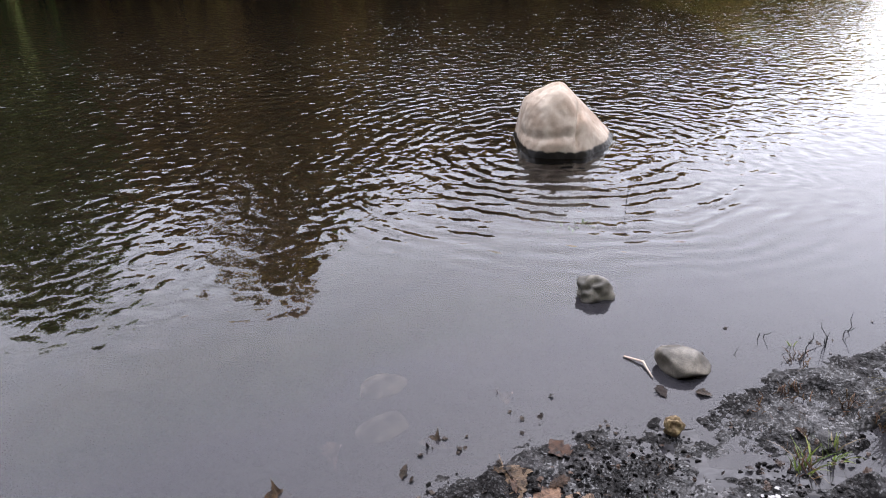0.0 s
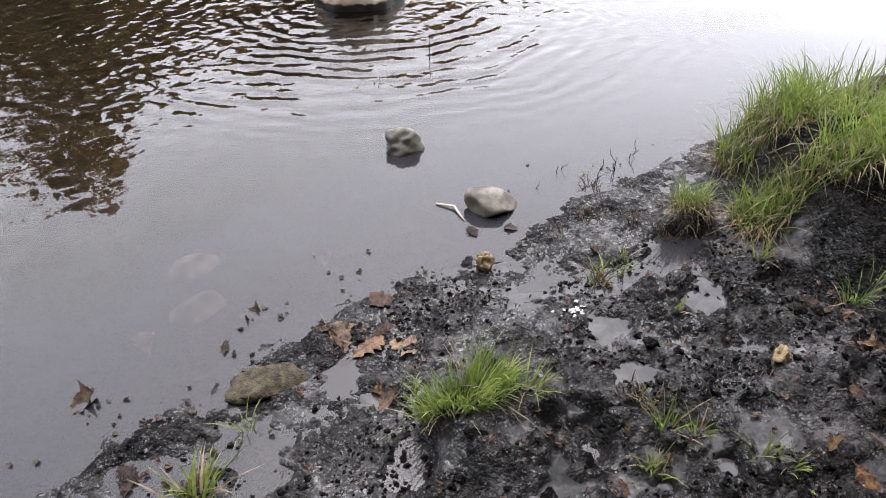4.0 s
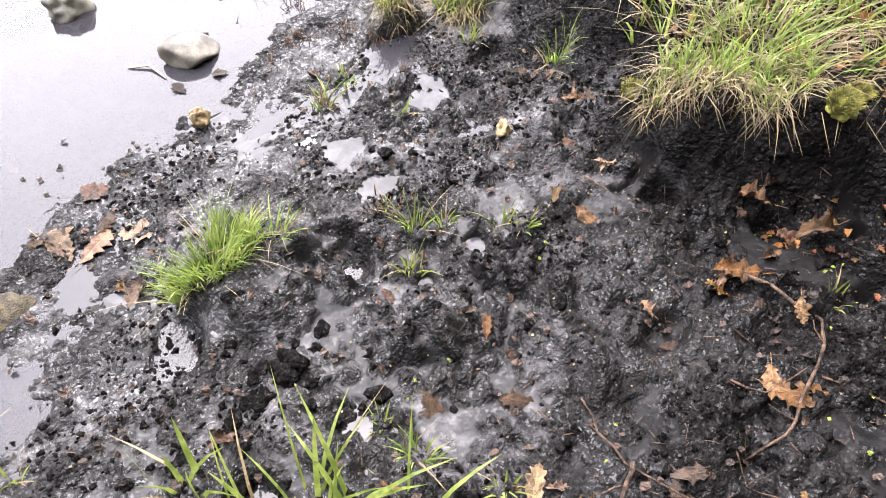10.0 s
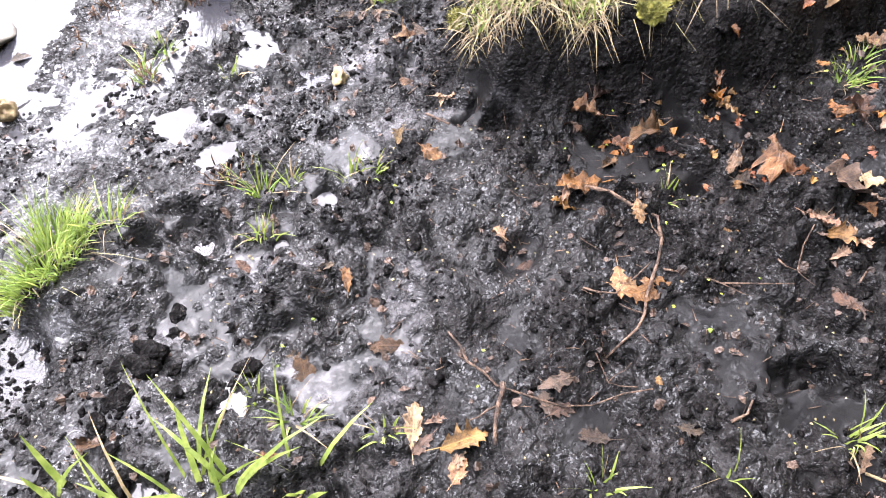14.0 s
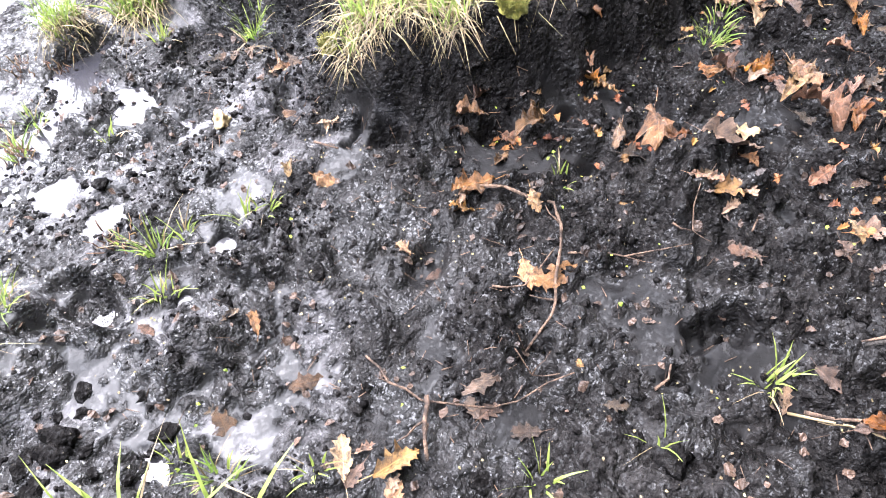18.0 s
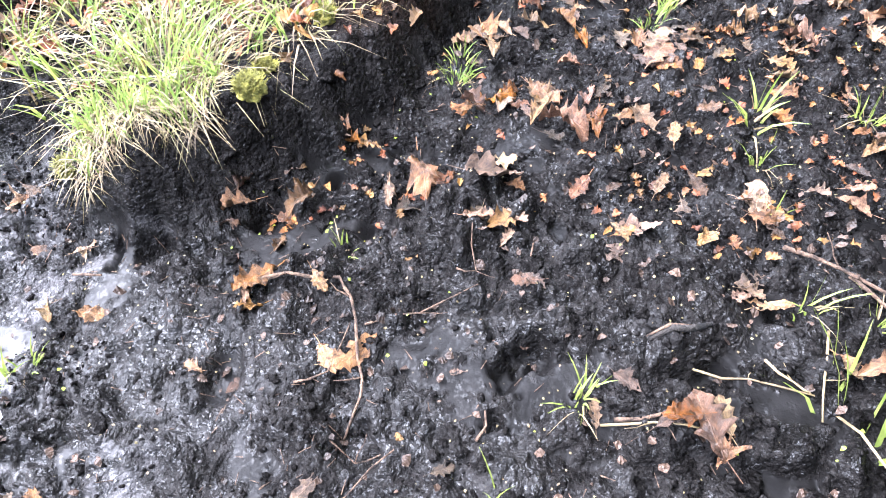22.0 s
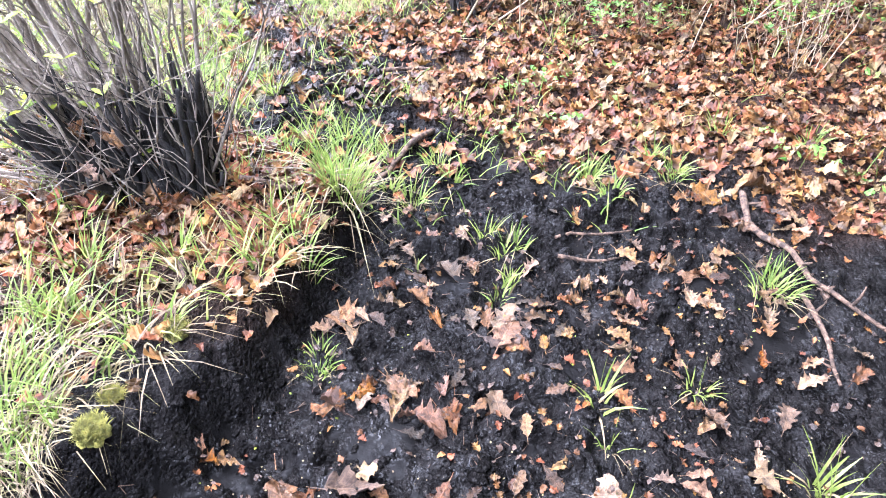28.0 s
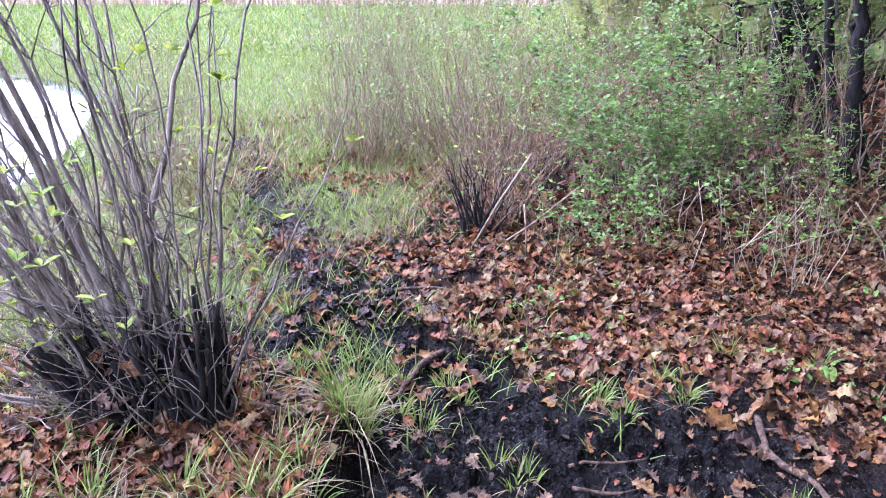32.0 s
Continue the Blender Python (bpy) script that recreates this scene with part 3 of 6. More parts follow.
def covers(x, y, s, b):
    """How far the ground is wet, silty, under leaf litter, or green, each 0 to 1."""
    trail = np.abs(beside(TRAIL, x, y)) + 0.12 * vnoise(x * 4, y * 4, 77) + 0.03 * smooth(3.6, 5.0, x) + 0.07 * smooth(4.4, 6.0, x) * (0.3 + vnoise(x * 1.9, y * 1.9, 78))
    patch = fbm(x * 1.6, y * 1.6, 91, 3)
    bank = smooth(0.03, 0.16, b) * (1 - smooth(2.9, 3.6, x))
    wood = smooth(0.0, 0.5, (x - 2.75) - 0.55 * (y + 1.0) + 0.35 * patch) * smooth(-0.6, 0.6, 0.75 - 0.16 * x - y + 0.35 * patch)
    litter = np.clip(np.maximum(wood, bank * smooth(1.75, 2.2, x)), 0, 1) * smooth(0.1, 0.3, trail)
    meadow = smooth(0.0, 1.0, (x - 4.2) * 0.55 + (y - 0.3) * 1.2 + 0.5 * patch) * smooth(0.12, 0.30, trail) * smooth(2.9, 3.5, x + 0.4 * patch)
    meadow = np.maximum(meadow, smooth(7.0, 9.5, x) * smooth(-0.8, 0.8, y + 0.14 * x - 0.3 + 0.5 * patch) * smooth(0.14, 0.32, trail))
    meadow = np.maximum(meadow, smooth(16, 24, np.hypot(x - 1, y + 1)) * (s > 0))
    wet = np.clip(1.05 - 0.42 * smooth(0.2, 1.9, s) - 0.25 * smooth(1.9, 3.4, s) - 0.5 * smooth(-0.1, 0.06, b) * (1 - smooth(2.9, 3.6, x)), 0, 1) * (1 - 0.8 * smooth(3.6, 6.0, x))
    # reaches inland past the silt, so sheen there is painted pale too
    silt = smooth(-0.1, 0.2, s) * (1 - smooth(1.2, 2.1, s + 0.25 * x)) * (1 - bank)
    return wet, silt, np.clip(litter, 0, 1), np.clip(meadow, 0, 1)


WET, SILTY, LITTERED, GREEN = covers(GX, GY, GS, GB)
ground = sheet("ground", XS, YS, GZ, MUD, [("wet", WET), ("silt", SILTY), ("litter", LITTERED), ("green", GREEN), ("skin", relief(GX, GY, GS, GB)[1])])
tagged(ground, "trodden black mud shore rising to a leafy bank and meadow", "ground", kind="structure")

WX, WY = np.meshgrid(spread(-3, 4, 0.15, 1.2, 150), spread(0.5, 9, 0.15, 1.2, 150))
ring_zone = smooth(0.5, 1.6, WY - 2.1 - 0.25 * np.abs(WX)) * (1 - 0.75 * smooth(1.2, 3.0, WX))
wind_zone = smooth(3.2, 4.7, WY - 0.5 * WX - 0.35 * vnoise(WX * 1.3, WY * 1.3, 8)) * (1 + 1.6 * smooth(5.0, 8, WY))
wind_zone = np.maximum(wind_zone, smooth(0.9, 2.1, -WX - 0.25 * vnoise(WX * 1.5, WY * 1.5, 6)) * smooth(2.0, 2.9, WY) * (1 - smooth(7, 12, WY)))
_, WS, _ = lie(WX, WY)
# strongest at the shore, where the grey also brightens the water
shore_grey = 0.76 * (1 - smooth(0.3, 1.7, -WS)) + 0.02
water = sheet("water", WX[0], WY[:, 0], 0.0, WATER, [("rings", ring_zone), ("wind", np.clip(wind_zone, 0.015, 2.6)), ("shore_grey", shore_grey)])
water.visible_shadow = False
tagged(water, "dark still pond water with rings round a boulder", "water", kind="structure")

# water that seeps up between the clods along the shore
SX, SY = np.meshgrid(np.arange(-1.3, 1.5, 0.02), np.arange(-0.2, 2.6, 0.02))
SZ, SS, SB = lie(SX, SY)
sink = 0.0125 + 0.028 * smooth(0.4, 1.3, SS + 0.3 * SX) + 0.05 * smooth(1.0, 1.6, SS) + 0.007 * vnoise(SX * 3.1, SY * 3.1, 57)
sink = sink + 0.25 * smooth(-0.10, -0.02, SB) + 0.2 * smooth(0.06, 0.0, SS)
for px, py, r, depth in PUDDLES:
    sink = sink + (0.05 if depth < 0.1 else 0.3) * (1 - smooth(1.2, 1.7, np.hypot(SX - px, SY - py) / max(r, depth)))
seep = sheet("puddle_water", SX[0], SY[:, 0], SZ - sink, POOL)
tagged(seep, "thin grey water standing between black clods of mud", "puddle", kind="stuff")


# ---------------------------------------------------------------- tools for things
def mesh(name, verts, faces, mat, soft=False):
    me = bpy.data.meshes.new(name)
    me.from_pydata([tuple(v) for v in verts] if not isinstance(verts, np.ndarray) else verts.tolist(), [], faces)
    me.materials.append(mat)
    if soft:
        me.polygons.foreach_set("use_smooth", np.ones(len(me.polygons), bool))
    me.update()
    return me


def thing(name, at, label, category, group="", kind="", turn=0.0):
    ob = new(name)
    ob.empty_display_size = 0.1
    ob.matrix_world = pose(*at, 0, 0, turn)
    return tagged(ob, label, category, group, kind)


def part(name, me, parent, label="", m=None):
    ob = new(name, me)
    ob.parent = parent
    if m is not None:
        ob.matrix_basis = m
    if label:
        ob["label"] = label
    return ob


def single(name, me, m, label, category, group="", kind=""):
    ob = new(name, me)
    ob.matrix_world = m
    return tagged(ob, label, category, group, kind)


def blades(rng, bases, tall, wide, lean=0.5, bend=0.6, out=None, spread_tall=0.35):
    """Grass blades as one mesh's numbers: bases (n,3), heights, widths; out: a way each one leans."""
    n = len(bases)
    turn = rng.uniform(0, 2 * np.pi, n) if out is None else out + rng.normal(0, 0.55, n)
    h = tall * (1 + spread_tall * rng.uniform(-1, 1, n))
    w = wide * rng.uniform(0.7, 1.3, n)
    ln = np.abs(rng.normal(lean, lean * 0.5, n))
    bd = np.abs(rng.normal(bend, bend * 0.5, n))
    way = np.stack([np.cos(turn), np.sin(turn), 0 * turn], 1)
    face = rng.uniform(0, np.pi, n) * 0.5 + turn + np.pi / 2
    across = np.stack([np.cos(face), np.sin(face), 0 * face], 1)
    v = np.zeros((n, 8, 3))
    for k, t in enumerate((0.0, 0.38, 0.72, 1.0)):
        sway = h * (ln * t + bd * t * t) * 0.7
        rise = h * t * (1 - 0.22 * np.clip(ln + bd * t, 0, 3) * t)
        p = bases + way * sway[:, None] + np.array([0, 0, 1.0]) * rise[:, None]
        half = (w * (1.0, 0.9, 0.62, 0.06)[k] / 2)[:, None] * across
        v[:, 2 * k], v[:, 2 * k + 1] = p - half, p + half
    f = []
    for i in range(n):
        o = 8 * i
        f += [(o, o + 1, o + 3, o + 2), (o + 2, o + 3, o + 5, o + 4), (o + 4, o + 5, o + 7, o + 6)]
    return v.reshape(-1, 3), f


def tube(points, radii, sides=6, cap=True):
    """A tapered round stem along points."""
    v, f = [], []
    pts = [Vector(p) for p in points]
    side = Vector((0.3, 0.9, 0.1))
    for i, p in enumerate(pts):
        d = (pts[min(i + 1, len(pts) - 1)] - pts[max(i - 1, 0)]).normalized()
        a = d.cross(side)
        a = a.normalized() if a.length > 1e-4 else Vector((1, 0, 0))
        b = d.cross(a).normalized()
        for k in range(sides):
            t = 2 * math.pi * k / sides
            v.append(p + (a * math.cos(t) + b * math.sin(t)) * radii[i])
    for i in range(len(pts) - 1):
        for k in range(sides):
            j = (k + 1) % sides
            f.append((i * sides + k, i * sides + j, (i + 1) * sides + j, (i + 1) * sides + k))
    if cap:
        f += [tuple(range(sides - 1, -1, -1)), tuple((len(pts) - 1) * sides + k for k in range(sides))]
    return v, f


def joined(pieces):
    v, f = [], []
    for pv, pf in pieces:
        o = len(v)
        v += [tuple(p) for p in pv]
        f += [tuple(i + o for i in q) for q in pf]
    return v, f


def stone(seed, sx, sy, sz, rough=0.12, detail=3, cut=0.0, peak=0.0):
    """A worn stone: a ball pushed about by noise; cut: how flat its planes are; peak: how far it draws to a point."""
    bm = bmesh.new()
    bmesh.ops.create_icosphere(bm, subdivisions=detail, radius=1.0)
    rr = random.Random(seed)
    planes = [(Vector((rr.gauss(0, 1), rr.gauss(0, 1), rr.gauss(0, 0.7))).normalized(), rr.uniform(0.62, 0.9)) for _ in range(9)]
    off = Vector((seed * 3.1, seed * 1.7, 0))
    for v in bm.verts:
        p = v.co.copy()
        for nrm, d in planes:
            over = p.dot(nrm) - d
            if over > 0:
                p -= nrm * over * cut
        p *= 1 + rough * noise.fractal(p * 1.3 + off, 1.0, 2.0, 4)
        if peak and p.z > -0.2:
            k = max(0.0, min(1.0, (p.z + 0.2) / 1.2))
            p.x *= 1 - peak * k
            p.y *= 1 - peak * k
        v.co = (p.x * sx, p.y * sy, p.z * sz)
    me = bpy.data.meshes.new("stone")
    bm.to_mesh(me)
    bm.free()
    me.polygons.foreach_set("use_smooth", np.ones(len(me.polygons), bool))
    return me


def with_mat(me, mat):
    me.materials.append(mat)
    return me


# half outlines of fallen leaves: place along the midrib, half width
MAPLE = [(0.0, 0.02), (0.04, 0.19), (0.09, 0.33), (0.15, 0.29), (0.20, 0.33), (0.27, 0.45), (0.32, 0.52), (0.38, 0.45), (0.44, 0.42), (0.50, 0.30), (0.58, 0.29), (0.66, 0.33), (0.72, 0.25), (0.80, 0.21), (0.85, 0.14), (0.92, 0.09), (1.0, 0.0)]
OAK = [(0.0, 0.02), (0.07, 0.10), (0.13, 0.23), (0.17, 0.22), (0.23, 0.18), (0.30, 0.25), (0.36, 0.38), (0.40, 0.35), (0.46, 0.24), (0.53, 0.29), (0.58, 0.40), (0.63, 0.35), (0.69, 0.22), (0.76, 0.26), (0.81, 0.28), (0.87, 0.15), (0.93, 0.13), (1.0, 0.0)]
OAK_COARSE = [(0.0, 0.04), (0.14, 0.24), (0.23, 0.19), (0.36, 0.38), (0.46, 0.25), (0.58, 0.40), (0.69, 0.23), (0.82, 0.27), (0.90, 0.13), (1.0, 0.0)]
BEECH = [(0.0, 0.01), (0.12, 0.12), (0.3, 0.24), (0.5, 0.27), (0.7, 0.20), (0.86, 0.10), (1.0, 0.0)]


def leaf_shape(kind, seed, curl=0.25, across=(-1.0, -0.55, 0.0, 0.55, 1.0)):
    """A fallen leaf one unit long: lobes swept forward from the midrib, folded, rolled at the rim and bent."""
    rr = random.Random(seed)
    half = {"maple": MAPLE, "oak": OAK, "coarse": OAK_COARSE, "beech": BEECH}[kind]
    slim = rr.uniform(0.8, 1.05)
    fold, roll, bend, twist = rr.uniform(-0.3, 1.0), rr.uniform(-0.4, 1.7), rr.uniform(-1.3, 0.7), rr.uniform(-1.0, 1.0)
    ph = [rr.uniform(0, 6.28) for _ in range(4)]
    v, f = [], []
    m = len(across)
    torn = {side: [rr.uniform(0.72, 1.12) for _ in half] for side in (-1, 1)}
    for k, (t, w) in enumerate(half):
        for u in across:
            x = u * w * slim * torn[1 if u > 0 else -1][k]
            y = t - 0.5 + (0.22 * abs(x) if kind != "beech" else 0.0) * (1 - 0.3 * t)
            r = abs(x)
            z = curl * (fold * r * 0.6 + roll * 2.2 * r * r * (1 + 0.6 * math.sin(5 * y + ph[0])) + bend * 0.8 * y * y + twist * x * y * 1.4
                        + 0.26 * math.sin(9 * x + 4 * y + ph[1]) * (0.2 + r) + 0.18 * math.sin(17 * y + 6 * x + ph[2]) * (0.15 + r) + rr.gauss(0, 0.05) * (u != 0))
            v.append((x, y, z))
    for k in range(len(half) - 1):
        for c in range(m - 1):
            a = k * m + c
            f.append((a, a + 1, a + m + 1, a + m))
    return v, f, rr


def leaf_mesh(kind, seed, mat, curl=0.25):
    v, f, rr = leaf_shape(kind, seed, curl, (-1.0, -0.7, -0.35, 0.0, 0.35, 0.7, 1.0))
    b, side = len(v), rr.uniform(-0.08, 0.08)
    for x, y, z in ((-0.012, -0.49, 0.0), (0.012, -0.49, 0.0), (side + 0.009, -0.80, 0.05), (side - 0.007, -0.80, 0.05)):
        v.append((x, y, z))
    f.append((b, b + 1, b + 2, b + 3))
    low = min(p[2] for p in v)
    return mesh("leaf", [(x, y, z - low) for x, y, z in v], f, mat, True)


def along(a, b, n, wob, seed, sag=0.0):
    rr = random.Random(seed)
    a, b = Vector(a), Vector(b)
    out = []
    for i in range(n + 1):
        t = i / n
        k = math.sin(math.pi * t)
        out.append(a.lerp(b, t) + Vector((rr.gauss(0, wob), rr.gauss(0, wob), rr.gauss(0, wob * 0.6))) * (1 if 0 < i < n else 0) + Vector((0, 0, -sag * k)))
    return out


# ---------------------------------------------------------------- stones in and by the water
BOULDER_FACES = [((-0.45, -0.15, 0.88), 0.47), ((-0.98, -0.10, 0.15), 0.36), ((0.0, -0.85, 0.50), 0.37), ((-0.1, -0.95, -0.1), 0.36), ((0.72, -0.1, 0.66), 0.36),
                 ((0.9, -0.3, -0.3), 0.44), ((0.75, -0.62, 0.2), 0.36), ((0.0, 0.9, 0.4), 0.38), ((0.0, 0.0, -1.0), 0.30), ((-0.7, -0.6, 0.35), 0.38)]


def boulder():
    """Pale granite boulder: worn faces drawn to a blunt point, a ledge across the front and a cleft before its right shoulder."""
    bm = bmesh.new()
    bmesh.ops.create_icosphere(bm, subdivisions=6, radius=1.0)
    for v in bm.verts:
        u = v.co.normalized()
        r = sum((max(u.dot(Vector(n).normalized()), 0.0) / d) ** 14 for n, d in BOULDER_FACES) ** (-1 / 14)
        p = u * r
        front = 1 / (1 + math.exp((p.y + 0.02) * 30))
        ledge = math.exp(-(((p.z - 0.19 - 0.10 * p.x) / 0.035) ** 2)) * front / (1 + math.exp((p.x - 0.13) * 40))
        cleft = math.exp(-(((p.x - 0.15 - 0.12 * (p.z - 0.3)) / 0.026) ** 2)) * front / (1 + math.exp((0.12 - p.z) * 30))
        r *= 0.93 * (1 - 0.055 * ledge - 0.20 * cleft) * (1 + 0.022 * noise.fractal(u * 2.3, 1.0, 2.0, 3) + 0.007 * noise.fractal(u * 9.0, 1.0, 2.0, 3))
        v.co = u * r
    me = bpy.data.meshes.new("boulder")
    bm.to_mesh(me)
    bm.free()
    me.polygons.foreach_set("use_smooth", np.ones(len(me.polygons), bool))
    return single("boulder", with_mat(me, BOULDER_STONE), pose(BOULDER[0] - 0.04, BOULDER[1] + 0.03, -0.02) @ Matrix.Diagonal((0.93, 0.95, 1.0, 1.0)), "pale pinkish granite boulder standing in the pond", "boulder")


boulder()
single("stone", with_mat(stone(12, 0.095, 0.075, 0.075, 0.42, 4, 0.5), COBBLE), pose(0.145, 3.0, 0.012, 8, 5, 20), "small lichen-speckled stone half under water", "stone", "stones by the shore")
single("stone", with_mat(stone(15, 0.115, 0.085, 0.058, 0.10, 4, 0.9), COBBLE), pose(0.415, 2.43, 0.022, 4, 10, -15), "smooth grey cobble wet at the waterline", "stone", "stones by the shore")
single("stone", with_mat(stone(17, 0.034, 0.028, 0.048, 0.55, 4, 0.8), PEBBLE), pose(0.285, 2.05, 0.03, 10, -8, 10), "small ochre and white pebble in the mud", "stone", "stones by the shore")
single("stone", with_mat(stone(21, 0.13, 0.075, 0.042, 0.3, 4, 0.7), MOSSY), pose(-0.47, 1.66, 0.002, 0, 6, 12), "flat moss-brown stone at the muddy waterline", "stone", "stones by the shore")
single("stone", with_mat(stone(23, 0.032, 0.024, 0.022, 0.9, 4, 0.8), PEBBLE), pose(1.04, 1.42, top(1.04, 1.42) + 0.004, 0, 0, 30), "pale yellow pebble among wet mud clods", "stone", "stones by the shore")
for x, y, s in ((-0.75, 2.36, 0.10), (-0.71, 2.1, 0.12)):
    single("sunken_stone", with_mat(stone(int(31 + 9 * s), s, s * 0.8, 0.03, 0.1, 3, 0.5), COBBLE), pose(x, y, float(ground_height(np.array([x]), np.array([y]))[0]) + 0.0, 0, 0, 40), "pale flat stone lying under shallow water", "stone", "stones under the water")


# ---------------------------------------------------------------- puddles
def puddle(x, y, r, depth):
    t = np.linspace(0, 2 * math.pi, 28, endpoint=False)
    rim = np.sort(ground_height(x + 1.35 * r * np.cos(t), y + 1.35 * r * np.sin(t)))
    level = max(min(rim[3], float(lie(x, y)[0]) - (0.2 if depth < 0.1 else 0.75) * depth), 0.003)
    v = [(q * r * math.cos(a), q * r * math.sin(a), h) for q, h in ((1.3, 0.0), (1.7, -0.05)) for a in t]
    f = [tuple(range(28))] + [(k, k + 28, (k + 1) % 28 + 28, (k + 1) % 28) for k in range(28)]
    return single("puddle", mesh("puddle", v, f, POOL), pose(x, y, level), "still puddle of grey water in a muddy hollow", "puddle", "puddles in the mud")


for x, y, r, depth in PUDDLES:
    if 0.04 <= depth < 0.1 and lie(x, y)[1] > 0.45:
        puddle(x, y, r, depth)


# ---------------------------------------------------------------- grass
def bases(rng, n, rx, ry, cx=0.0, cy=0.0, x0=0.0, y0=0.0):
    a, q = rng.uniform(0, 2 * np.pi, n), np.sqrt(rng.uniform(0, 1, n))
    x, y = cx + rx * q * np.cos(a), cy + ry * q * np.sin(a)
    return np.stack([x, y, np.maximum(ground_height(x + x0, y + y0), 0) - 0.006], 1), a


def sprout(ob, one, many, v, f, mat):
    """A few blades that can be told apart are parts one by one; a dense sward is one part."""
    if len(f) > 3 * 18:
        return part(many, mesh(many, v, f, mat), ob)
    for p in v.reshape(-1, 8, 3):
        part(one, mesh(one, p, [(0, 1, 3, 2), (2, 3, 5, 4), (4, 5, 7, 6)], mat), ob)


def tussock(x, y, rx, ry, fresh, dead, tall, label, seed, wide=0.005, lean=0.35, deadfall=0.8, group="grass tussocks", name="grass_tussock", hang=0.0, drape=None):
    rng = np.random.default_rng(seed)
    ob = thing(name, (x, y, 0), label, "grass", group)
    if fresh:
        b, a = bases(rng, fresh, rx, ry, x0=x, y0=y)
        v, f = blades(rng, b, tall, wide, lean, 0.45, out=a if drape is None else None)
        sprout(ob, "blade", "sward", v, f, BLADE)
    if dead:
        b, a = bases(rng, dead, rx * 1.05, ry * 1.05, x0=x, y0=y)
        v, f = blades(rng, b, tall * 0.75, wide * 0.8, deadfall, deadfall + 0.5, out=a if drape is None else np.where(rng.uniform(0, 1, dead) < 0.8, radians(drape) + rng.normal(0, 0.35, dead), a))
        if hang:
            v = v.reshape(-1, 8, 3)
            for k in (1, 2, 3):
                v[:, 2 * k : 2 * k + 2, 2] -= hang * (k / 3) ** 2
            v = v.reshape(-1, 3)
        sprout(ob, "dead_blade", "thatch", v, f, STRAW)
    return ob


# by the water
tussock(0.06, 1.40, 0.12, 0.06, 420, 40, 0.115, "bright green grass tuft on a mud mound", 1, 0.0042, 0.33)
tussock(0.22, 1.39, 0.07, 0.035, 60, 16, 0.09, "thin green grass fringe on a mud mound", 2, 0.004, 0.5)
tussock(1.11, 2.15, 0.07, 0.06, 120, 260, 0.12, "small tussock of straw and green grass at the waterline", 3, 0.004, 0.28, 0.35, hang=0.06, drape=250)
tussock(1.62, 2.50, 0.17, 0.18, 420, 420, 0.19, "green grass tussock leaning over the water", 4, 0.0050, 0.22, 0.5, hang=0.06, drape=215)
tussock(1.40, 2.08, 0.13, 0.10, 220, 260, 0.17, "green and straw grass tuft on the black bank", 5, 0.005, 0.35, 0.5, hang=0.07, drape=215)
tussock(1.75, 2.05, 0.25, 0.16, 420, 320, 0.20, "tall green grass tussock on the bank edge", 6, 0.0055, 0.35, 0.5, hang=0.06, drape=230)
tussock(2.15, 2.0, 0.28, 0.22, 460, 160, 0.22, "tall green grass tussock on the bank", 7, 0.006, 0.4)
tussock(2.05, 2.5, 0.35, 0.25, 420, 160, 0.22, "tall green grass tussock behind the bank edge", 8, 0.006, 0.4)
tussock(2.65, 2.3, 0.35, 0.3, 420, 160, 0.22, "tall green grass tussock on the far bank", 9, 0.006, 0.4)
tussock(1.37, 1.04, 0.12, 0.11, 150, 720, 0.105, "straw-coloured grass tussock hanging over the bank", 10, 0.0046, 0.3, 0.5, hang=0.045, drape=215)
tussock(1.50, 0.89, 0.15, 0.10, 130, 520, 0.105, "straw and green grass tussock above the mud", 11, 0.0046, 0.3, 0.5, hang=0.05, drape=240)
tussock(1.62, 1.02, 0.16, 0.14, 70, 150, 0.18, "loose green and dry grass on the bank top", 12, 0.006, 0.5, 0.7)


# ---------------------------------------------------------------- the many-stemmed shrub
def stem(path, r0, r1, sides=7):
    n = len(path)
    return tube(path, [r0 + (r1 - r0) * (i / (n - 1)) ** 0.7 for i in range(n)], sides)


